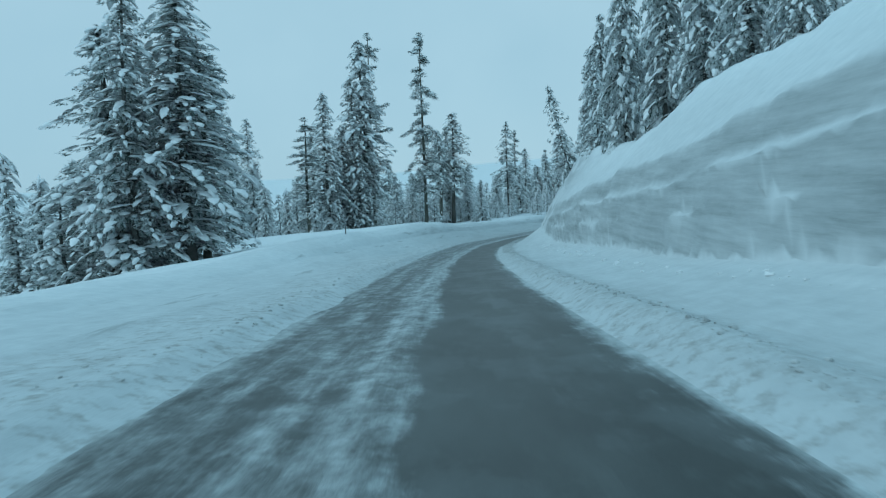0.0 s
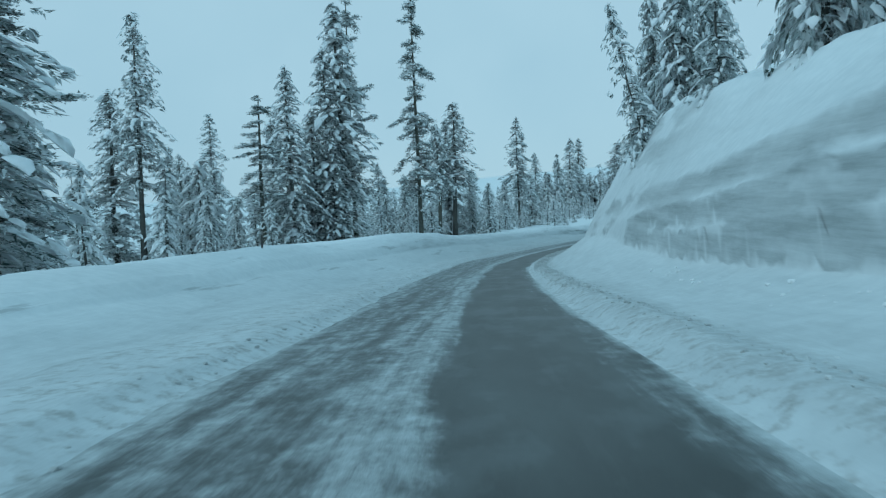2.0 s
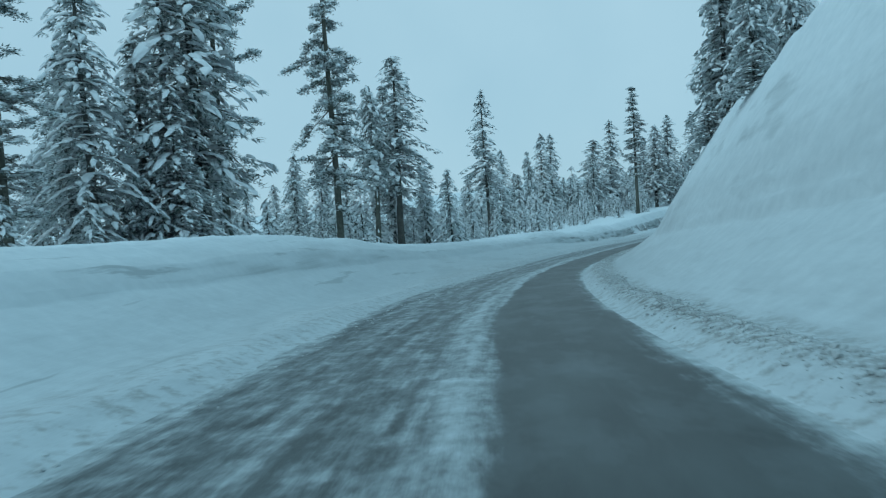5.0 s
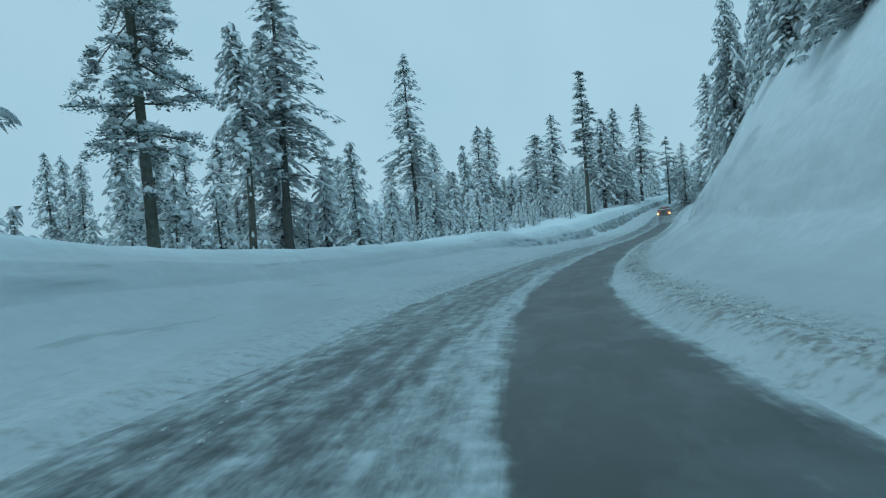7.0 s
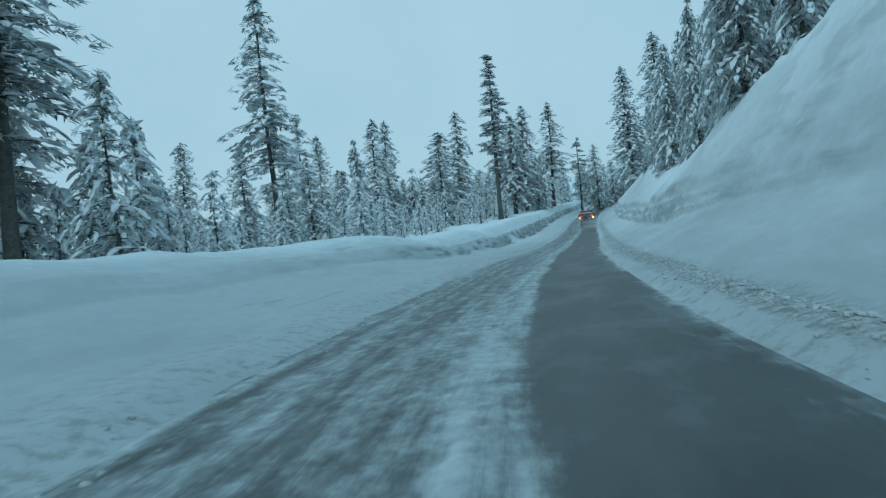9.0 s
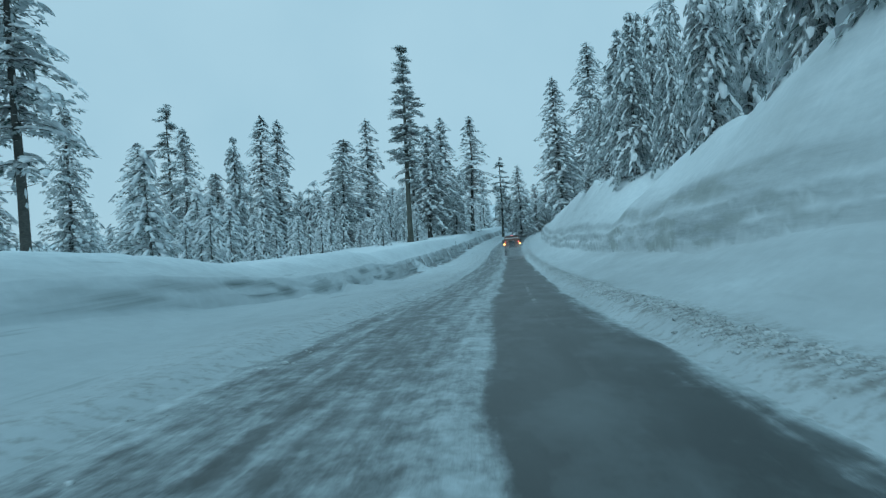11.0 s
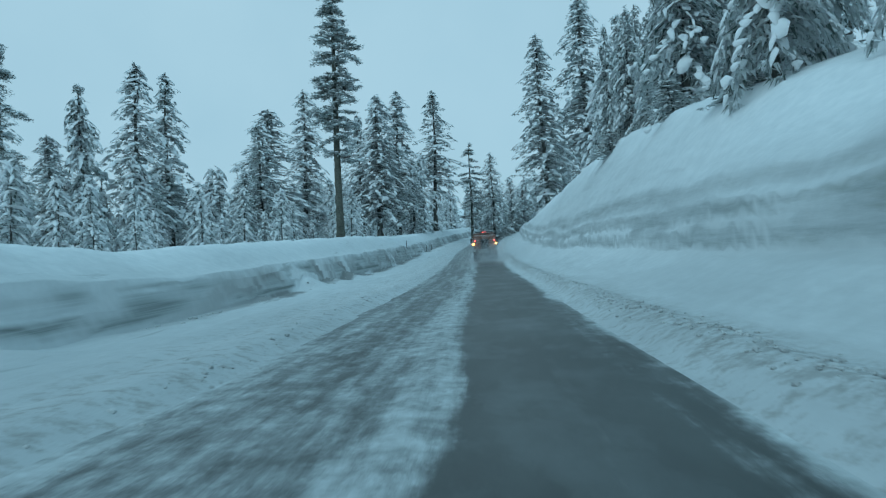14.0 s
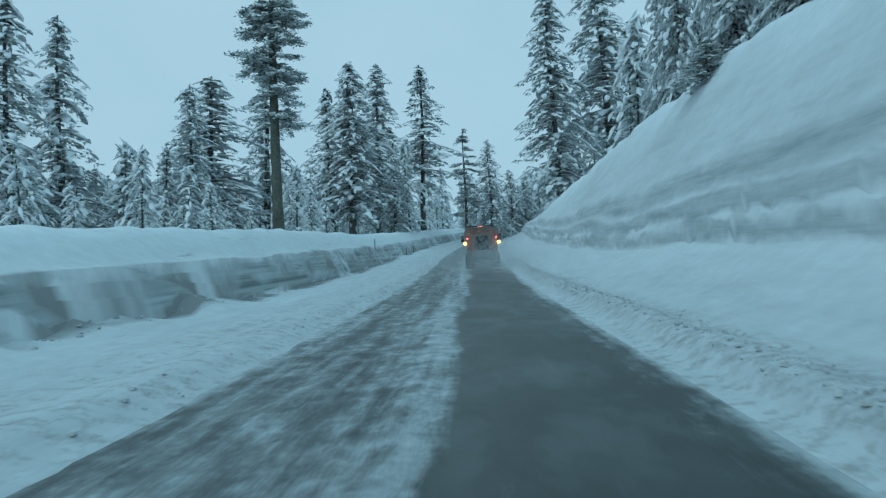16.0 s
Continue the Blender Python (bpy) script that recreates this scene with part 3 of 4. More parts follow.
def road_sheet():
    s = np.concatenate([np.arange(-80, -4, 1.5), np.arange(-4, 270, 0.4), np.arange(270, 420.1, 1.2)])
    d = np.arange(-5.6, 3.15, 0.135)
    ss, dd = np.meshgrid(s, d, indexing="ij")
    fs, fd = ss.ravel(), dd.ravel()
    x, y = plan(fs, fd)
    lane = smooth(-0.15, -0.7, fd)
    ridges = lane * 0.035 * np.abs(fbm(fs / 2.2, fd / 0.28, 3, 71)) + 0.03 * np.exp(-((fd + 0.75) / 0.25) ** 2) * (1 + fbm(fs / 1.5, fd / 0.3, 3, 75))
    z = np.interp(fs, S, CZ) + ridges - 0.06 * smooth(2.6, 3.1, fd) - 0.06 * smooth(-4.9, -5.6, fd)
    ns, nd = len(s), len(d)
    i, j = np.meshgrid(np.arange(ns - 1), np.arange(nd - 1), indexing="ij")
    k = (i * nd + j).ravel()
    faces = np.column_stack([k, k + nd, k + nd + 1, k + 1]).tolist()
    me = mesh_from("road", np.column_stack([x, y, z]).tolist(), faces, [ROAD], uv=np.column_stack([fs, fd]))
    return tagged(new("road", me), "wet dark asphalt road streaked with slush and packed snow", "road", kind="structure")


road_sheet()


# ---- trees ----
def tube(verts, faces, points, radii, sides=7):
    base = len(verts)
    for (x, y, z), r in zip(points, radii):
        for q in range(sides):
            a = 2 * math.pi * q / sides
            verts.append((x + r * math.cos(a), y + r * math.sin(a), z))
    for k in range(len(points) - 1):
        for q in range(sides):
            p = (q + 1) % sides
            a = base + k * sides
            faces.append((a + q, a + p, a + sides + p, a + sides + q))


def limb(verts, faces, a, b, r0, r1):
    """A three-sided stick from a to b."""
    a, b = Vector(a), Vector(b)
    axis = (b - a).normalized()
    u = axis.orthogonal().normalized()
    v = axis.cross(u)
    base = len(verts)
    for p, r in ((a, r0), (b, r1)):
        for q in range(3):
            t = 2.094 * q
            verts.append(tuple(p + r * (math.cos(t) * u + math.sin(t) * v)))
    for q in range(3):
        p = (q + 1) % 3
        faces.append((base + q, base + p, base + 3 + p, base + 3 + q))


def blade(rng, verts, faces, at, direction, length, width):
    """One tuft of needles, tapering to its tip."""
    d = direction.normalized()
    side = d.cross(Vector((rng.uniform(-0.6, 0.6), rng.uniform(-0.6, 0.6), 1))).normalized() * width * 0.5
    base = len(verts)
    verts.extend([tuple(at - side), tuple(at + side), tuple(at + d * length)])
    faces.append((base, base + 1, base + 2))


def pad(rng, verts, faces, at, out, length, width, thick, n=6):
    """A rounded lump of snow lying along a bough."""
    o = Vector((out.x, out.y, out.z)).normalized()
    side = o.cross(Vector((0, 0, 1))).normalized()
    up = side.cross(o)
    base = len(verts)
    uneven = [rng.uniform(0.72, 1.22) for q in range(n)]
    for k, (grow, lift) in enumerate(((1.0, -0.3), (0.78, 0.45))):
        for q in range(n):
            a = 2 * math.pi * (q + 0.5 * k) / n
            g = grow * uneven[q] * 0.5
            verts.append(tuple(at + o * (math.cos(a) * length * g) + side * (math.sin(a) * width * g * (1 - 0.5 * math.cos(a))) + up * (thick * lift * rng.uniform(0.8, 1.2))))
    verts.append(tuple(at + o * length * rng.uniform(-0.1, 0.1) + up * thick * rng.uniform(0.75, 1.0)))
    for q in range(n):
        p = (q + 1) % n
        faces.append((base + q, base + p, base + n + p, base + n + q))
        faces.append((base + n + q, base + n + p, base + 2 * n))


def bough(rng, nv, nf, sv, sf, tv, tf, root, angle, length, droop, spray, snow, step=0.42, fat=1.0, tufts=15, load=1.0, hang=False):
    """One branch: a stick, sprays along it and snow on top."""
    flat = Vector((math.cos(angle), math.sin(angle), 0))
    across = Vector((-flat.y, flat.x, 0))
    count = max(2, int(length / step))
    last = Vector(root)
    for k in range(1, count + 1):
        u = k / count
        if hang:
            p = Vector(root) + flat * length * u * (1 - 0.22 * u) + Vector((0, 0, (0.12 * u - droop * u ** 1.7) * length)) + across * rng.uniform(-0.08, 0.08) * length
            line = flat * (1 - 0.44 * u) + Vector((0, 0, 0.12 - 1.7 * droop * u ** 0.7))
        else:
            p = Vector(root) + flat * length * u + Vector((0, 0, (0.18 * u - droop * u * u) * length)) + across * rng.uniform(-0.08, 0.08) * length
            line = flat + Vector((0, 0, 0.18 - 2 * droop * u))
        wide = (1.15 - 0.65 * abs(u - 0.45)) * spray
        if k == 1 or k == count // 2:
            limb(tv, tf, last, p, 0.035, 0.02)
        for q in range(tufts):
            side = rng.uniform(-1, 1)
            way = (line.normalized() if hang else flat) * rng.uniform(0.15, 0.9) + across * side * rng.uniform(0.4, 1.1) + Vector((0, 0, rng.uniform(-0.95, 0.15)))
            start = p - flat * rng.uniform(0, 1.2 * step) + across * side * rng.uniform(0, 0.55) * wide - Vector((0, 0, 0.16 * abs(side) * wide + rng.uniform(0, 0.14)))
            blade(rng, nv, nf, start, way, wide * rng.uniform(0.28, 0.62) * fat ** 0.3, (0.12 if fat == 1 else 0.135) * fat * rng.uniform(0.6, 1.5))
        if rng.random() < snow:
            big = load * (1.7 if rng.random() < 0.03 else 1.0)
            pad(rng, sv, sf, p + Vector((0, 0, 0.04)) + across * rng.uniform(-0.3, 0.3) * wide, line + across * rng.uniform(-0.5, 0.5), step * (rng.uniform(1.1, 2.5) if hang else rng.uniform(0.9, 2.1)) * big, wide * (rng.uniform(0.18, 0.5) if hang else rng.uniform(0.2, 0.55)) * big, rng.uniform(0.05, 0.13) * (step / 0.42) * big, 6 if fat == 1 else 4)
        last = p


def pine_bough(rng, nv, nf, sv, sf, tv, tf, root, angle, length, snow):
    """A short level branch that carries dense, separate clumps of needles towards its end."""
    flat = Vector((math.cos(angle), math.sin(angle), 0))
    across = Vector((-flat.y, flat.x, 0))
    rise = rng.uniform(-0.85, 0.15)
    tip = Vector(root) + flat * length + Vector((0, 0, rise * length))
    limb(tv, tf, root, tip, 0.05, 0.015)
    count = max(4, int(length / 0.26))
    for k in range(count):
        u = 0.26 + 0.74 * (k + rng.uniform(0.2, 0.8)) / count
        side = rng.uniform(-1, 1) * 0.42 * length * (1.15 - u)
        at = Vector(root).lerp(tip, u) + across * side + Vector((0, 0, rng.uniform(-0.12, 0.16)))
        size = rng.uniform(0.32, 0.62) * (1.35 if rng.random() < 0.12 else 1.0)
        if abs(side) > 0.3:
            limb(tv, tf, Vector(root).lerp(tip, max(0.1, u - 0.2)), at, 0.02, 0.01)
        for q in range(34):
            a, out, lift = rng.uniform(0, 6.283), rng.random() ** 0.5, rng.uniform(-0.5, 0.6)
            way = Vector((math.cos(a), math.sin(a), 0.7 * lift + rng.uniform(-0.3, 0.5)))
            start = at + Vector((math.cos(a) * out, math.sin(a) * out, 0.55 * lift)) * size * 0.85
            blade(rng, nv, nf, start, way, size * rng.uniform(0.22, 0.48), rng.uniform(0.09, 0.17))
        if rng.random() < 0.95 * snow:
            pad(rng, sv, sf, at + Vector((0, 0, 0.24 * size)), flat + across * rng.uniform(-0.8, 0.8), size * rng.uniform(0.9, 1.7), size * rng.uniform(0.7, 1.3), size * rng.uniform(0.22, 0.42), 7)


def tree_meshes(name, seed, tall, radius, bare, snow, shape, red=False, dense=1.0, coarse=1.0, load=1.0, hang=False):
    """Trunk, crown and snow load of a conifer. bare: part of the height with no crown; shape: 0 a spire, 1 an open old pine."""
    rng = random.Random(seed)
    tv, tf, nv, nf, sv, sf = [], [], [], [], [], []
    lean = (rng.uniform(-0.006, 0.006), rng.uniform(-0.006, 0.006))
    thick = tall * (0.0075 if dense < 0.9 else 0.0105 if shape == 0 else 0.0125)
    levels = [k / 10 for k in range(11)]

    def centre(u):
        return Vector((lean[0] * tall * u + 0.12 * math.sin(4 * u + seed), lean[1] * tall * u + 0.12 * math.cos(5 * u + seed), tall * u - (1.8 if u == 0 else 0.0)))

    tube(tv, tf, [tuple(centre(u)) for u in levels], [max(0.02, thick * (1.12 - u) ** 0.85 + (0.35 * thick if u == 0 else 0)) for u in levels], 8)
    u = bare
    while u < 0.99:
        v = (u - bare) / (1 - bare)
        if shape == 0:
            reach = radius * (1 - v) ** 0.62 * (0.75 + 0.25 * min(1, v / 0.10)) + 0.22
        else:
            reach = radius * (min(1.0, 0.7 + v) - 0.86 * max(0.0, (v - 0.25) / 0.75) ** 1.25) + 0.3
        whorl = max(3, int(rng.uniform(4.2, 6.6) * dense / coarse ** 0.3))
        turn = rng.uniform(0, 6.28)
        for q in range(whorl):
            if rng.random() < (0.12 if shape == 0 else 0.18):
                continue
            length = reach * rng.uniform(0.5, 1.22)
            droop = rng.uniform(0.7, 1.25) if hang else rng.uniform(0.5, 0.95) if shape == 0 else rng.uniform(0.25, 0.75)
            if shape == 1:
                if rng.random() < 0.88:
                    pine_bough(rng, nv, nf, sv, sf, tv, tf, centre(min(0.995, u + rng.uniform(-1.7, 1.7) / tall)), turn + 6.283 * q / whorl + rng.uniform(-0.4, 0.4), max(0.45, 0.86 * length), snow)
                continue
            spray = (0.50 + 0.16 * length) * (1.0 if shape == 0 else 0.95)
            bough(rng, nv, nf, sv, sf, tv, tf, centre(min(0.995, u + rng.uniform(-0.5, 0.5) / tall)), turn + 6.283 * q / whorl + rng.uniform(-0.3, 0.3), max(0.3, length), droop, min(1.1, spray) * coarse ** 0.35, snow, 0.30 if hang else 0.42 * coarse, coarse, 16 if coarse == 1 else 7, load, hang)
        u += coarse ** 0.5 * (0.62 if hang else 0.72 if shape == 0 else 0.92 / dense) / tall * rng.uniform(0.8, 1.25) * (1.0 if v < 0.8 else 0.7)
    # the leader at the top
    for k in range(16 if coarse == 1 else 8):
        a = rng.uniform(0, 6.28)
        blade(rng, nv, nf, centre(rng.uniform(0.965, 0.998)), Vector((math.cos(a), math.sin(a), rng.uniform(-0.3, 0.9))), rng.uniform(0.18, 0.4) * coarse ** 0.4, 0.11 * coarse ** 0.5)
    pad(rng, sv, sf, centre(0.99), Vector((0.2, 0.1, 1)), 0.45, 0.16, 0.08)
    for k in range(int(26 * bare)):
        w = rng.uniform(0.08, max(0.1, bare))
        a = rng.uniform(0, 6.28)
        o = centre(w)
        e = rng.uniform(0.4, 1.6)
        limb(tv, tf, o, o + Vector((math.cos(a) * e, math.sin(a) * e, rng.uniform(-0.5, 0.1) * e)), 0.03, 0.01)
    # snow stuck to the weather side of the trunk
    for k in range(int(tall * 0.45)):
        w = rng.uniform(0.02, 0.8)
        r = thick * (1.12 - w) ** 0.85
        o = centre(w)
        pad(rng, sv, sf, o + Vector((-0.80 * r, -0.45 * r, 0)), Vector((0.1, 0.05, 1)), rng.uniform(0.4, 1.3), r * 0.7, r * 0.25)
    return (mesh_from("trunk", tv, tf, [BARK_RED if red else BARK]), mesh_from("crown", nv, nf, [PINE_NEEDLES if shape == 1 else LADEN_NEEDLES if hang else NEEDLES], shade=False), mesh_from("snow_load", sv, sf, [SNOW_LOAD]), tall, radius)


FIRS = [tree_meshes("fir", 11 + k, 20.0, r, 0.04, sn, 0, load=1.1) for k, (r, sn) in enumerate(((3.6, 0.85), (3.2, 0.72), (4.0, 0.9), (3.4, 0.8)))]
TALL_FIRS = [tree_meshes("tall_fir", 31 + k, 24.0, r, b, 0.85, 0, load=1.4) for k, (r, b) in enumerate(((3.3, 0.14), (3.0, 0.22), (3.5, 0.1)))]
PINES = [tree_meshes("pine", 51 + k, 24.0, 3.9, b, 0.75, 1, True) for k, b in enumerate((0.16, 0.22, 0.18))]
NARROW = [tree_meshes("narrow_pine", 57, 20.0, 2.3, 0.46, 0.8, 0, True, load=1.2, hang=True)]
OPEN_FIRS = [tree_meshes("open_fir", 61 + k, 24.0, 3.2, b, 0.75, 0, load=1.2) for k, b in enumerate((0.33, 0.28))]
GIANT = [tree_meshes("giant_pine", 67, 30.0, 2.9, 0.34, 0.95, 1, True, dense=1.2)]
SPIRES = [tree_meshes("spire", 71 + k, 28.0, 2.9, b, 0.85, 0, dense=0.85, load=1.35) for k, b in enumerate((0.42, 0.28))]
FAR = [tree_meshes("far_fir", 111 + k, 14.0, r, 0.03, 0.9, 0, coarse=2.2, load=1.25) for k, r in enumerate((2.8, 3.2, 2.5, 3.0))]
HEAVY = [tree_meshes("laden_fir", 131 + k, 14.0, r, 0.03, 0.95, 0, load=1.05, hang=True) for k, r in enumerate((2.9, 2.6, 3.1))]
STEMMED = [tree_meshes("stemmed_fir", 141, 14.0, 2.9, 0.16, 0.95, 0, load=1.05, hang=True)]
SMALL = [tree_meshes("young_fir", 91 + k, 9.0, 2.2, 0.02, 0.9, 0) for k in range(3)]
LABELS = {"f": "dark green fir loaded with fresh snow", "t": "tall fir with snow on its upper boughs", "p": "old pine with bare lower trunk and snow", "s": "slender snowy fir with a ragged spire",
          "h": "big fir with thick pillows of snow on its boughs", "y": "young fir bent under heavy snow", "q": "laden fir with a short bare trunk below", "b": "snow-covered fir standing in the wood",
          "n": "narrow shaggy pine with a long bare trunk", "o": "tall open fir with a bare lower trunk", "g": "very tall pine with snow lumps in its crown"}
KINDS = {"f": FIRS, "t": TALL_FIRS, "p": PINES, "s": SPIRES, "y": SMALL, "h": HEAVY, "q": STEMMED, "b": FAR, "n": NARROW, "o": OPEN_FIRS, "g": GIANT}
NAMES = {"f": "fir_tree", "q": "fir_tree", "t": "fir_tree", "p": "pine_tree", "s": "fir_tree", "y": "young_fir_tree", "h": "fir_tree", "b": "fir_tree", "n": "pine_tree", "o": "fir_tree", "g": "pine_tree"}
pick = random.Random(5)


def plant(x, y, tall, radius, kind, group, lean=0.0):
    trunk, crown, load, h0, r0 = pick.choice(KINDS[kind])
    root = tagged(new(NAMES[kind]), LABELS[kind], "tree", group)
    k, w = tall / h0, max(0.6, (1.7 if kind in "tso" else 1.45) * radius / r0) if radius else 1.15 * tall / h0
    turn = pick.uniform(0, 360) if not lean else 0
    if "left" in group:
        # the wind has bent this side of the wood a little
        lean = 1.2
        x -= 0.4 * tall * math.tan(radians(lean))
    root.matrix_basis = pose(x, y, ground_at(x, y) - 0.25, 0, lean, 0) @ pose(0, 0, 0, 0, 0, turn) @ Matrix.Diagonal((w, w, k, 1))
    for name, me in (("trunk", trunk), ("crown", crown), ("snow_load", load)):
        piece = tagged(new(name, me), kind="stuff" if name == "snow_load" else "")
        piece.parent = root
    return root


def grove(rows, group):
    """Rows of x, y, height of the top, crown radius, kind."""
    for x, y, top, radius, kind in rows:
        plant(x, y, max(3.0, top - ground_at(x, y)), radius, kind, group)


grove((
    (-22.0, 52.5, 18.1, 3.3, "f"),
    (-18.8, 54.5, 17.8, 3.1, "t"),
    (-18.3, 57.2, 14.3, 2.6, "p"),
    (-20.7, 58.5, 18.1, 2.9, "o"),
    (-25.9, 72.9, 7.5, 2.0, "f"),
    (-27.6, 53.3, 3.5, 2.6, "y"),
    (-33.4, 56.9, 1.6, 2.0, "y"),
    (-38.7, 70.0, 3.2, 1.9, "y"),
    (-34.5, 112.5, 24.0, 2.4, "o"),
    (-38.5, 114.0, 15.7, 3.5, "f"),
    (-43.8, 169.0, 19.9, 2.4, "s"),
    (-38.0, 152.0, 9.2, 2.7, "f"),
    (-39.0, 133.4, 10.4, 2.3, "f"),
    (-39.5, 143.8, 8.8, 2.8, "f"),
    (-35.5, 127.7, 8.8, 2.2, "f"),
    (-37.4, 143.1, 7.6, 2.6, "f"),
    (-2.5, 130.8, 29.1, 2.7, "p"),
    (1.9, 158.8, 15.0, 2.1, "t"),
    (-5.5, 144.9, 5.0, 1.8, "f"),
), "firs and pines beyond the left bank")
grove((
    (-9.6, 154.6, 5.4, 2.0, "f"),
), "firs and pines beyond the left bank")
grove((
    (0.2, 151.6, 13.4, 2.4, "n"),
    (3.0, 154.5, 17.2, 3.0, "o"),
    (16.9, 181.8, 17.2, 2.3, "s"),
    (8.3, 148.1, 2.8, 1.5, "y"),
    (-12.4, 176.8, 9.1, 2.4, "f"),
    (-16.4, 181.2, 5.0, 2.1, "f"),
    (-23.7, 176.7, 8.1, 2.1, "f"),
    (-23.7, 181.9, 8.4, 2.2, "f"),
    (-19.1, 172.9, 6.4, 2.0, "f"),
    (-9.0, 149.8, 3.5, 1.9, "y"),
    (-6.3, 160.7, 5.3, 1.6, "f"),
    (-4.8, 171.1, 6.7, 2.5, "f"),
    (6.2, 176.8, 6.0, 1.6, "f"),
    (8.1, 205.1, 7.9, 2.8, "f"),
    (14.3, 185.2, 4.2, 1.9, "f"),
    (18.5, 190.0, 5.1, 1.7, "f"),
    (22.9, 209.7, 5.4, 2.6, "f"),
    (34.0, 260.0, 8.0, 2.6, "f"),
    (29.2, 249.0, 13.6, 3.1, "f"),
), "firs and pines beyond the left bank")
grove((
    (28.2, 270.5, 21.3, 3.0, "p"),
    (21.4, 271.0, 5.8, 2.8, "f"),
    (37.1, 255.0, 13.0, 3.0, "h"),
    (43.3, 266.7, 18.7, 2.7, "t"),
    (47.2, 272.8, 19.1, 2.9, "t"),
    (53.0, 278.0, 4.7, 2.5, "f"),
    (64.4, 292.0, 18.2, 5.0, "t"),
    (76.6, 314.0, 26.6, 3.9, "t"),
    (63.8, 249.0, 26.3, 2.4, "g"),
    (84.6, 292.5, 21.3, 3.5, "t"),
    (95.7, 311.0, 26.3, 4.0, "t"),
    (105.2, 313.0, 27.2, 3.8, "s"),
    (117.9, 321.3, 17.0, 2.9, "p"),
    (122.4, 318.9, 14.4, 3.7, "f"),
    (136.3, 334.0, 10.1, 3.3, "f"),
    (141.5, 336.7, 7.4, 2.9, "f"),
    (54.8, 292.9, 7.3, 2.3, "f"),
    (50.3, 293.3, 6.5, 2.3, "f"),
    (60.3, 276.9, 13.5, 3.7, "f"),
), "firs beyond the left bank")
grove((
    (56.9, 272.4, 5.9, 1.9, "f"),
    (83.9, 291.2, 19.2, 2.7, "t"),
    (91.5, 293.6, 9.9, 2.5, "f"),
    (82.6, 296.9, 18.4, 2.5, "t"),
    (33.9, 253.2, 7.3, 2.8, "f"),
), "firs beyond the left bank")
grove((
    (108.3, 274.3, 28.6, 3.6, "t"),
    (119.6, 276.9, 37.3, 4.7, "t"),
    (100.6, 243.7, 21.6, 3.2, "h"),
    (70.0, 200.4, 15.1, 2.7, "h"),
    (61.5, 187.2, 12.2, 2.1, "q"),
    (66.1, 190.4, 13.3, 1.9, "h"),
    (59.5, 180.2, 10.6, 1.5, "h"),
    (66.6, 184.2, 11.8, 1.7, "h"),
    (60.3, 176.1, 10.4, 1.7, "h"),
    (58.3, 172.1, 9.4, 1.5, "h"),
    (49.3, 165.4, 10.7, 1.5, "h"),
    (44.2, 154.7, 14.8, 1.8, "h"),
    (41.0, 149.6, 12.5, 2.2, "h"),
    (48.8, 156.9, 13.3, 1.7, "h"),
    (40.4, 144.2, 11.9, 1.6, "h"),
    (28.3, 123.0, 9.6, 1.6, "h"),
    (30.5, 126.2, 10.8, 1.8, "h"),
    (24.5, 113.5, 12.9, 2.4, "h"),
    (24.5, 109.2, 10.7, 1.8, "h"),
    (18.4, 86.9, 17.0, 2.0, "h"),
), "firs on top of the right bank")
grove((
    (17.7, 78.4, 19.0, 2.3, "h"),
    (13.0, 50.3, 17.9, 1.9, "h"),
    (13.8, 43.9, 16.3, 1.8, "h"),
    (14.5, 39.4, 15.2, 1.8, "h"),
    (15.0, 34.9, 14.6, 1.7, "h"),
    (16.1, 32.2, 14.8, 1.5, "h"),
    (73.4, 201.2, 17.3, 2.6, "h"),
    (69.5, 191.2, 15.5, 1.8, "h"),
    (62.9, 181.0, 11.2, 1.4, "h"),
    (70.0, 185.0, 14.0, 1.6, "h"),
    (63.7, 176.9, 12.6, 1.6, "h"),
    (61.7, 172.9, 11.6, 1.4, "h"),
    (52.7, 166.2, 11.3, 1.4, "h"),
    (47.6, 155.5, 17.0, 1.7, "h"),
    (44.3, 150.4, 13.1, 2.1, "h"),
    (52.2, 157.7, 15.5, 1.6, "h"),
    (43.7, 145.0, 14.1, 1.5, "h"),
    (31.6, 123.9, 11.8, 1.5, "h"),
    (33.8, 127.1, 13.0, 1.7, "h"),
    (27.7, 114.5, 15.1, 2.3, "h"),
), "firs on top of the right bank")
grove((
    (27.7, 110.3, 12.9, 1.7, "h"),
    (21.4, 88.5, 19.2, 1.9, "h"),
    (20.6, 80.1, 19.6, 2.2, "h"),
    (15.8, 52.4, 18.5, 1.8, "h"),
    (16.5, 46.0, 16.9, 1.7, "h"),
    (17.2, 41.5, 17.4, 1.7, "h"),
    (75.7, 209.2, 10.5, 1.9, "h"),
    (76.5, 213.3, 11.0, 1.8, "h"),
    (80.4, 216.9, 12.5, 1.9, "h"),
    (81.4, 222.1, 12.5, 1.8, "h"),
    (79.7, 210.5, 13.5, 2.0, "h"),
    (75.1, 203.9, 12.5, 1.9, "h"),
    (86.2, 224.0, 14.0, 1.9, "h"),
), "firs on top of the right bank")
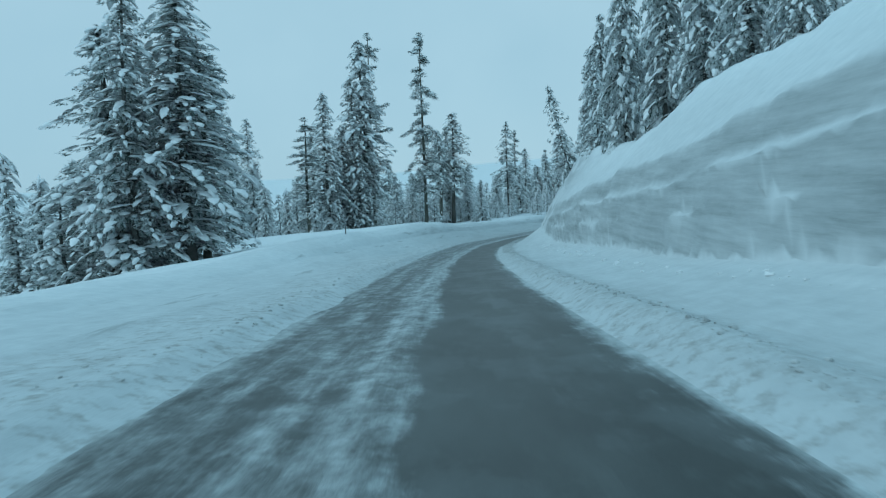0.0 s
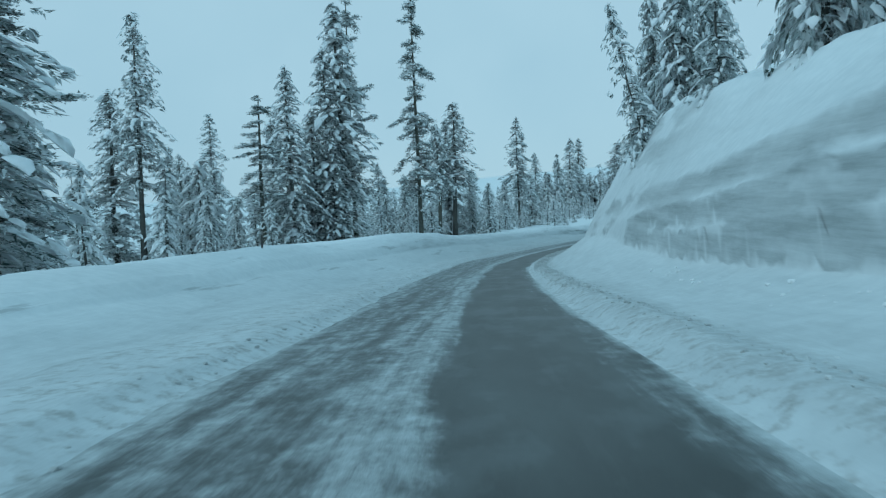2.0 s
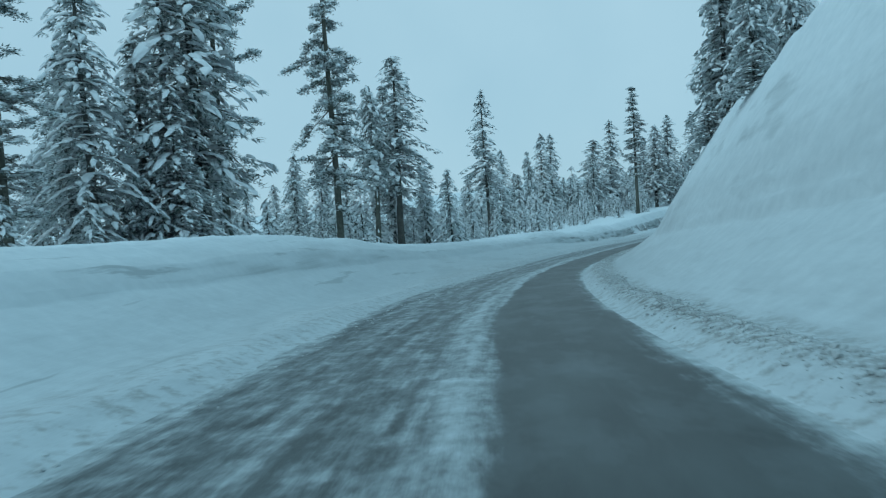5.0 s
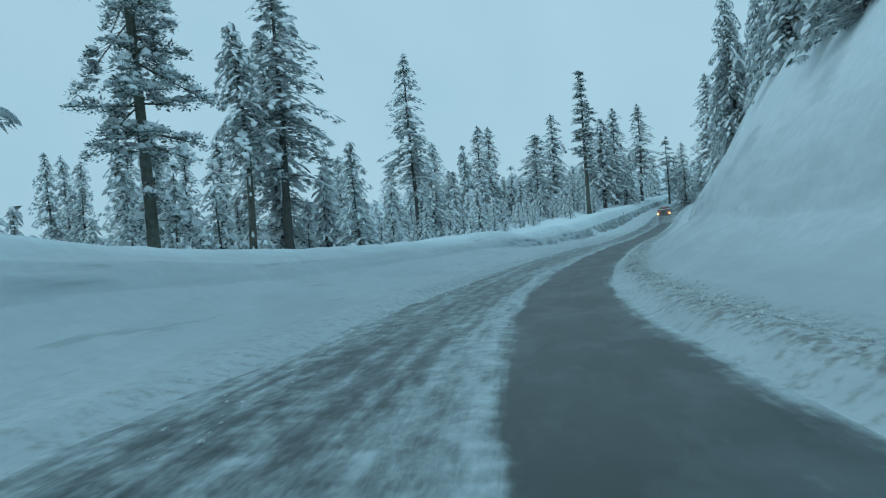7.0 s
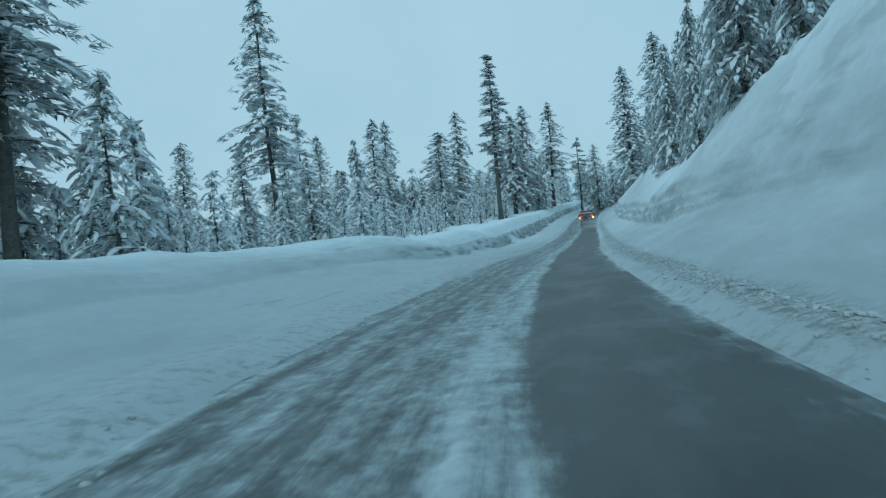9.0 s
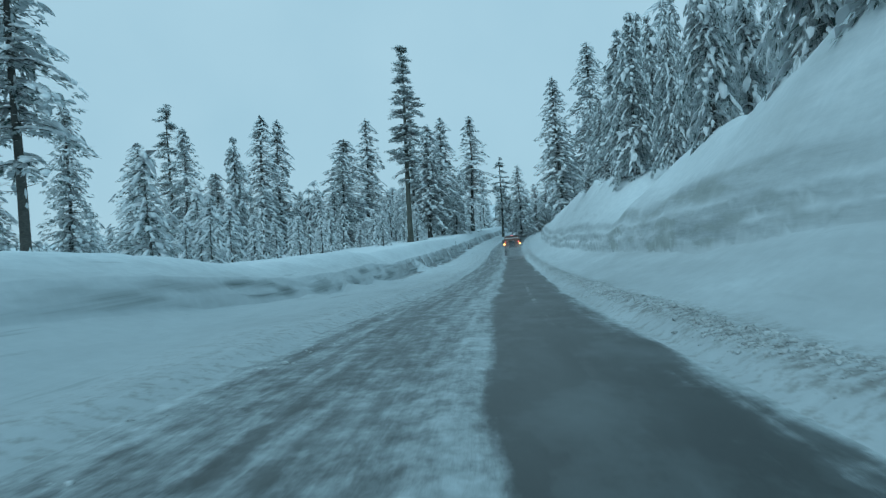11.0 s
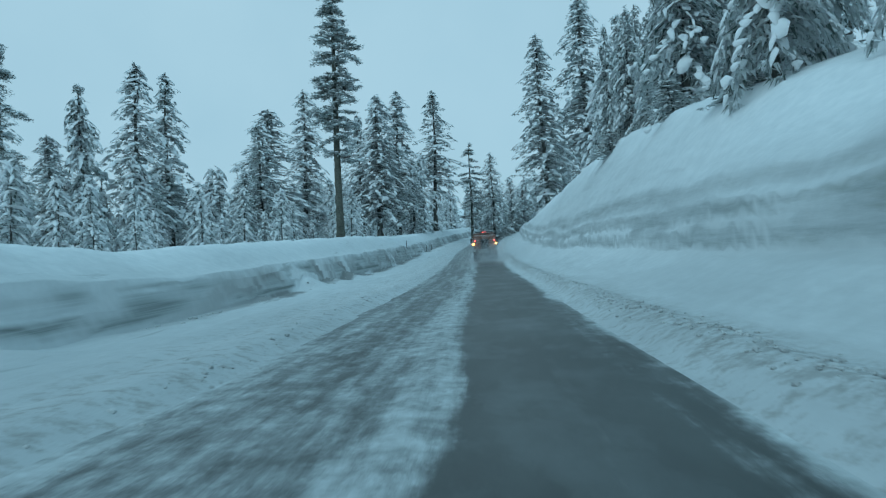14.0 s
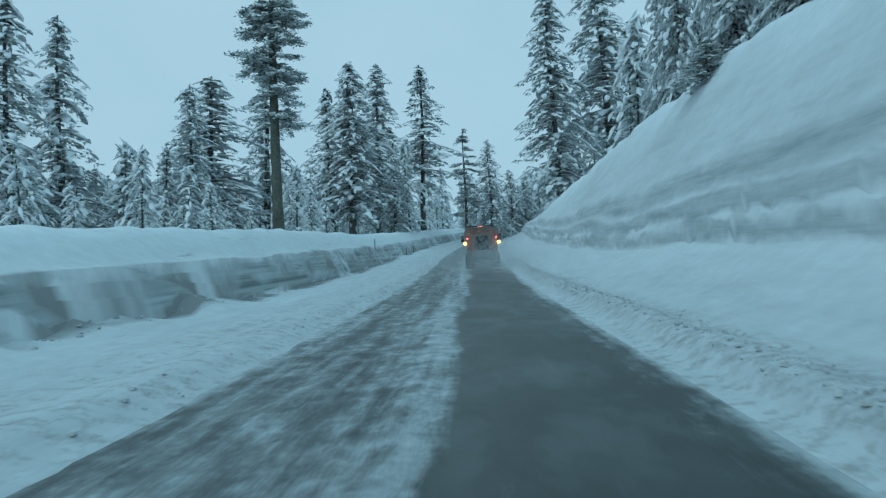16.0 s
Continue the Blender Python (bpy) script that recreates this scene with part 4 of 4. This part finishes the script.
grove((
    (-24.5, 55.0, 15.0, 3.0, "t"),
    (-25.0, 60.5, 14.0, 2.8, "f"),
    (-22.0, 63.0, 13.0, 2.8, "f"),
    (-26.5, 66.0, 8.0, 2.6, "f"),
    (-29.5, 59.0, 5.5, 2.4, "y"),
    (-18.0, 117.5, 18.0, 2.4, "t"),
    (-14.2, 122.3, 21.0, 3.4, "f"),
    (-12.3, 124.2, 27.0, 3.2, "t"),
    (-11.5, 128.2, 29.0, 2.8, "p"),
    (-19.8, 110.0, 13.3, 2.6, "p"),
    (-15.8, 121.6, 13.0, 3.2, "f"),
    (-13.3, 120.6, 9.0, 2.8, "f"),
    (-20.8, 120.5, 12.0, 2.8, "f"),
), "firs and pines beyond the left bank")
for s, d, tall, tilt in ((70, 9.3, 8.3, -14), (60, 10.8, 6.5, -3)):
    x, y = plan(np.array([s]), np.array([d]))
    tagged(plant(float(x[0]), float(y[0]), tall, 1.1, "y", "firs on top of the right bank", tilt), "small leaning fir plastered with snow")



# ---- the wood behind, thinner towards the road ----
def places(rng, count, s_range, d_range, tall):
    for k in range(count):
        s, d, h = rng.uniform(*s_range), rng.uniform(*d_range), rng.uniform(*tall)
        x, y = plan(np.array([s]), np.array([d]))
        yield float(x[0]), float(y[0]), h


def far_wood(spots, rng, label):
    """Trees too far and too many to tell apart, in one mesh."""
    stock = []
    for trunk, crown, load, h0, r0 in FAR:
        pieces = []
        for me in (trunk, crown, load):
            co = np.empty(len(me.vertices) * 3, dtype=np.float32)
            me.vertices.foreach_get("co", co)
            pieces.append((co.reshape(-1, 3), [tuple(p.vertices) for p in me.polygons]))
        stock.append((pieces, h0))
    verts, faces, mats, total = [], [], [], 0
    for x, y, h in spots:
        pieces, h0 = rng.choice(stock)
        k, a, z = h / h0, rng.uniform(0, 6.28), ground_at(x, y) - 0.25
        turn = np.array(((math.cos(a), math.sin(a), 0), (-math.sin(a), math.cos(a), 0), (0, 0, 1)))
        for m, (co, polys) in enumerate(pieces):
            verts.append(co @ turn * k + (x, y, z))
            faces.extend(tuple(total + v for v in p) for p in polys)
            mats.extend([m] * len(polys))
            total += len(co)
    me = mesh_from("far_wood", np.vstack(verts).tolist(), faces, [BARK, NEEDLES, SNOW_LOAD], mats, shade=False)
    return tagged(new("far_wood", me), label, "wood", kind="stuff")


fill = random.Random(77)
for x, y, h in places(fill, 95, (60, 330), (-62, -33), (6, 13)):
    clearing = -20 < x < 15 and 140 < y < 235
    plant(x, y, h * (0.55 if clearing else 1.0), 0, "b", "wood beyond the left bank")
for x, y, h in places(fill, 44, (150, 330), (-34, -19), (3.5, 7.5)):
    plant(x, y, h, 0, "b", "wood beyond the left bank")
for x, y, h in places(fill, 34, (98, 165), (-42, -21), (4.0, 8.5)):
    plant(x, y, h, 0, "b", "wood beyond the left bank")
for x, y, h in places(fill, 90, (150, 335), (-48, -15), (3.0, 6.5)):
    plant(x, y, h, 0, "b", "wood beyond the left bank")
far = list(places(fill, 40, (-10, 300), (17, 40), (13, 19))) + list(places(fill, 95, (40, 415), (-135, -60), (6, 13))) + list(places(fill, 120, (305, 418), (-80, -13), (8, 17)))
far += list(places(fill, 70, (310, 418), (13, 58), (8, 17))) + list(places(fill, 40, (395, 419), (-14, 12), (9, 16)))
far_wood(far, fill, "distant snow-covered firs behind the banks")


# ---- clods along both edges ----
def clods(name, lo, hi, size_most, reach, count, seed, label, stuff=CLODS):
    rng = np.random.RandomState(seed)
    verts, faces = [], []
    corner = np.array([(1, 0, 0), (0, 1, 0), (-1, 0, 0), (0, -1, 0), (0.5, 0.5, 0.8), (-0.5, 0.5, 0.8), (-0.5, -0.5, 0.8), (0.5, -0.5, 0.8), (0, 0, -0.4)])
    shape = ((0, 1, 4), (1, 5, 4), (1, 2, 5), (2, 6, 5), (2, 3, 6), (3, 7, 6), (3, 0, 7), (0, 4, 7), (4, 5, 6, 7), (1, 0, 8), (2, 1, 8), (3, 2, 8), (0, 3, 8))
    s = rng.uniform(*reach, count)
    d = rng.normal((lo + hi) / 2, (hi - lo) / 4, count) + 0.25 * value_noise(s / 6.0, s * 0, 3)
    x, y = plan(s, d)
    z = np.maximum(height(s, d), np.interp(s, S, CZ))
    size = 0.012 + size_most * rng.power(0.3, count)
    for k in range(count):
        a = rng.uniform(0, 6.28)
        c, n = math.cos(a), math.sin(a)
        p = corner * rng.uniform(0.65, 1.25, (9, 1)) * size[k] * (1.0, 1.0, 0.75)
        base = len(verts)
        verts.extend((x[k] + c * q[0] - n * q[1], y[k] + n * q[0] + c * q[1], z[k] + q[2]) for q in p)
        faces.extend(tuple(base + i for i in f) for f in shape)
    return tagged(new(name, mesh_from(name, verts, faces, [stuff], shade=False)), label, "snow clods", kind="stuff")


clods("snow_clods", 2.75, 3.45, 0.042, (-4, 262), 4200, 3, "fine dirty lumps of ploughed snow along the road's edge")
clods("snow_clods", 2.65, 3.5, 0.055, (48, 168), 7500, 6, "rubble of dirty ploughed snow beside the road")
clods("snow_clods", 2.62, 3.3, 0.042, (150, 262), 2600, 8, "coarse brownish lumps of ploughed snow beside the road")
clods("snow_clods", -4.3, -3.3, 0.05, (-4, 262), 1500, 4, "small lumps of slush along the road's far edge")

clods("fallen_snow", -8.6, -7.8, 0.085, (192, 262), 300, 11, "chunks of snow fallen from the cut bank")
clods("fallen_snow", 4.8, 5.7, 0.10, (-4, 50), 160, 12, "chunks of snow fallen from the steep bank", SNOW_LOAD)

for s, d, tall in ((101, 10.3, 1.7), (116, 10.0, 2.0), (204, 10.2, 1.6), (214, 10.4, 2.1), (231, 10.3, 1.8)):
    x, y = plan(np.array([s]), np.array([d]))
    tagged(plant(float(x[0]), float(y[0]), tall, 1.2, "y", "firs on top of the right bank"), "tip of a small fir half buried in snow")


# ---- snow poles on the left bank ----
def snow_pole(s, d, tall):
    x, y = plan(np.array([s]), np.array([d]))
    root = tagged(new("snow_pole"), "thin dark snow pole standing in the bank", "pole", "snow poles")
    root.matrix_basis = pose(float(x[0]), float(y[0]), ground_at(float(x[0]), float(y[0])) - 0.1, 0, 2, 0)
    v, f = [], []
    tube(v, f, [(0, 0, -0.3), (0, 0, tall)], [0.045, 0.04], 8)
    f.append(tuple(range(8, 16)))
    new("pole", mesh_from("pole", v, f, [POST_PAINT])).parent = root
    v, f = [], []
    tube(v, f, [(0, 0, tall - 0.28), (0, 0, tall - 0.1)], [0.05, 0.05], 8)
    new("band", mesh_from("band", v, f, [GREY_STEEL])).parent = root
    v, f = [], []
    pad(random.Random(2), v, f, Vector((0, 0, tall + 0.01)), Vector((1, 0, 0)), 0.13, 0.13, 0.08)
    new("snow_cap", mesh_from("snow_cap", v, f, [SNOW_LOAD])).parent = root


for s, d, tall in ((60.0, -10.4, 1.0), (266.0, -9.2, 1.0), (284.0, -8.4, 1.1), (288.0, -8.0, 1.1)):
    snow_pole(s, d, tall)


# ---- the orange highway truck ahead ----
def box(bm, x0, x1, y0, y1, z0, z1, bevel=0.03):
    r = bmesh.ops.create_cube(bm, size=1.0, matrix=Matrix.Translation(((x0 + x1) / 2, (y0 + y1) / 2, (z0 + z1) / 2)) @ Matrix.Diagonal((x1 - x0, y1 - y0, z1 - z0, 1)))
    if bevel:
        edges = list({e for v in r["verts"] for e in v.link_edges})
        bmesh.ops.bevel(bm, geom=edges, offset=bevel, segments=2, affect="EDGES", profile=0.7)


def boxed(name, material, parent, *dims, label="", bevel=0.03):
    bm = bmesh.new()
    box(bm, *dims, bevel)
    return part(name, bm, material, parent, label)


def round_part(name, material, parent, at, axis, radius, depth, label="", sides=20):
    bm = bmesh.new()
    turn = {"x": Matrix.Rotation(radians(90), 4, "Y"), "y": Matrix.Rotation(radians(90), 4, "X"), "z": Matrix.Identity(4)}[axis]
    r = bmesh.ops.create_cone(bm, cap_ends=True, segments=sides, radius1=radius, radius2=radius, depth=depth, matrix=Matrix.Translation(at) @ turn)
    caps = [e for f in bm.faces if len(f.verts) == sides for e in f.edges]
    bmesh.ops.bevel(bm, geom=caps, offset=min(radius, depth) * 0.15, segments=2, affect="EDGES")
    return part(name, bm, material, parent, label, True)


def highway_truck(s, d):
    x, y = plan(np.array([s]), np.array([d]))
    tx, ty = float(np.interp(s, S, TX)), float(np.interp(s, S, TY))
    root = tagged(new("highway_truck"), "orange snow-dusted highway truck with lit amber lamps", "truck")
    root.matrix_basis = pose(float(x[0]), float(y[0]), float(np.interp(s, S, CZ)) + 0.03, 0.8, 0, -math.degrees(math.atan2(tx, ty)))
    # y points ahead; the tail is at y = 0
    boxed("chassis", DARK_STEEL, root, -0.45, 0.45, 0.2, 7.6, 0.62, 0.9)
    boxed("rear_bumper", DARK_STEEL, root, -1.15, 1.15, 0.05, 0.25, 0.55, 0.8)
    # hopper with sloping sides
    bm = bmesh.new()
    box(bm, -1.22, 1.22, 0.25, 4.6, 1.15, 2.55, 0)
    for v in bm.verts:
        v.co.x *= 0.74 if v.co.z < 1.5 else 0.92
    bmesh.ops.bevel(bm, geom=list(bm.edges), offset=0.04, segments=2, affect="EDGES")
    hopper = part("hopper", bm, ORANGE, root, "orange dump body with sloped sides")
    for q in (0.6, 1.6, 2.6, 3.6):
        for side in (-1, 1):
            boxed("rib", ORANGE, hopper, side * 1.10 - 0.05, side * 1.10 + 0.05, q, q + 0.12, 1.75, 2.5, bevel=0.015)
    boxed("rim", ORANGE, hopper, -1.15, 1.15, 0.2, 0.34, 2.47, 2.60)
    gate = boxed("tailgate", ORANGE, root, -1.05, 1.05, 0.16, 0.25, 1.25, 2.5)
    for q in (-0.7, 0.0, 0.7):
        boxed("rib", ORANGE, gate, q - 0.05, q + 0.05, 0.10, 0.17, 1.3, 2.45, bevel=0.015)
    boxed("snow_load", SNOW_LOAD, root, -1.0, 1.0, 0.6, 4.3, 2.45, 2.60, label="snow lying in the hopper", bevel=0.06)
    panel = boxed("chute", DARK_STEEL, root, -0.42, 0.42, 0.04, 0.12, 1.15, 2.25, label="dark chute on the tailgate", bevel=0.04)
    round_part("latch", GREY_STEEL, panel, (0.0, 0.03, 1.95), "y", 0.07, 0.05, sides=12)
    # added panel: its grey stands in for spray veiling the lower tail
    boxed("rear_skirt", SPRAY_GREY, root, -1.02, 1.02, 0.26, 0.34, 0.40, 1.22, label="added grey panel standing in for the snow spray")
    spreader = boxed("spreader", GREY_STEEL, root, -0.35, 0.35, -0.35, 0.12, 0.75, 1.25)
    round_part("spinner", GREY_STEEL, spreader, (0, -0.2, 0.6), "z", 0.28, 0.06)
    cab = boxed("cab", ORANGE, root, -1.1, 1.1, 4.75, 6.5, 0.95, 2.85, bevel=0.12)
    boxed("rear_window", GLASS_DARK, cab, -0.6, 0.6, 4.735, 4.76, 1.95, 2.5, bevel=0.01)
    for side in (-1, 1):
        boxed("side_window", GLASS_DARK, cab, side * 1.1 - 0.012, side * 1.1 + 0.012, 5.2, 6.1, 1.85, 2.5, bevel=0.008)
        arm = boxed("mirror", DARK_STEEL, root, side * 1.38 - 0.12, side * 1.38 + 0.12, 6.0, 6.1, 1.8, 2.3)
        boxed("bracket", DARK_STEEL, arm, min(side * 1.08, side * 1.3), max(side * 1.08, side * 1.3), 6.03, 6.08, 2.2, 2.25, bevel=0.01)
    boxed("hood", ORANGE, root, -0.95, 0.95, 6.5, 7.7, 0.95, 1.75, bevel=0.12)
    bar = boxed("light_bar", DARK_STEEL, root, -0.9, 0.9, 4.45, 4.7, 2.88, 2.98, bevel=0.02)
    for q in (-0.13, 0.0, 0.13):
        round_part("clearance_lamp", RED_LIT, bar, (q, 4.43, 2.93), "y", 0.035, 0.04, "small lit red lamp", 12)
    for side in (-1, 1):
        round_part("warning_lamp", AMBER, root, (side * 1.14, 0.10, 1.76), "y", 0.11, 0.08, "lit amber warning lamp")
        round_part("tail_lamp", RED_LIT, root, (side * 0.98, 0.06, 2.08), "y", 0.06, 0.05, "lit red tail lamp")
        boxed("mud_flap", RUBBER, root, side * 0.85 - 0.3, side * 0.85 + 0.3, 0.45, 0.47, 0.22, 0.95, bevel=0.005)
        for yy, w in ((1.35, 0.55), (2.65, 0.55), (6.6, 0.3)):
            wheel = round_part("wheel", GREY_STEEL, root, (side * (1.2 - w / 2), yy, 0.52), "x", 0.28, w * 0.8)
            round_part("tyre", RUBBER, wheel, (side * (1.2 - w / 2), yy, 0.52), "x", 0.52, w, sides=28)
    return root


highway_truck(249.0, 0.5)


# ---- snow whirled up behind the truck ----
def flakes():
    m, n, l, b = material("airborne_snow", 0.9, 0.1)
    tint = ramp(n, l, n.new("ShaderNodeNewGeometry").outputs["Random Per Island"], (0.0, (0.78, 0.81, 0.83)), (1.0, (0.88, 0.90, 0.91)))
    l.new(tint, b.inputs["Base Color"])
    thin, both = n.new("ShaderNodeBsdfTranslucent"), n.new("ShaderNodeMixShader")
    l.new(tint, thin.inputs["Color"])
    both.inputs["Fac"].default_value = 0.5
    l.new(b.outputs["BSDF"], both.inputs[1])
    l.new(thin.outputs["BSDF"], both.inputs[2])
    l.new(both.outputs["Shader"], n["Material Output"].inputs["Surface"])
    return m


def spray(s0, d0):
    rng = np.random.RandomState(8)
    count = 130000
    back = 19.0 * rng.power(0.6, count)
    wide = 1.35 + 0.12 * back
    aside = np.where(rng.rand(count) < 0.42, np.abs(rng.normal(0, 2.2, count)), 0.0)
    d = d0 + 0.25 + rng.normal(0, 0.72, count) * wide + 0.05 * back + aside
    up = np.abs(rng.normal(0, 0.85, count)) * (0.9 + 0.05 * back) + 0.05
    x, y = plan(s0 + 0.6 - back, d)
    z = np.maximum(np.interp(s0 - back, S, CZ), height(s0 - back, d)) + up
    q = rng.normal(0, 1, (count, 3, 3))
    q = q / np.linalg.norm(q, axis=2)[:, :, None] * rng.uniform(0.007, 0.021, (count, 1, 1))
    verts = (np.column_stack([x, y, z])[:, None, :] + q).reshape(-1, 3)
    return tagged(new("snow_spray", mesh_from("snow_spray", verts.tolist(), np.arange(3 * count).reshape(-1, 3).tolist(), [flakes()], shade=False)), "fine snow whirled up behind the truck", "snow spray", kind="stuff")


spray(249.0, 0.5)
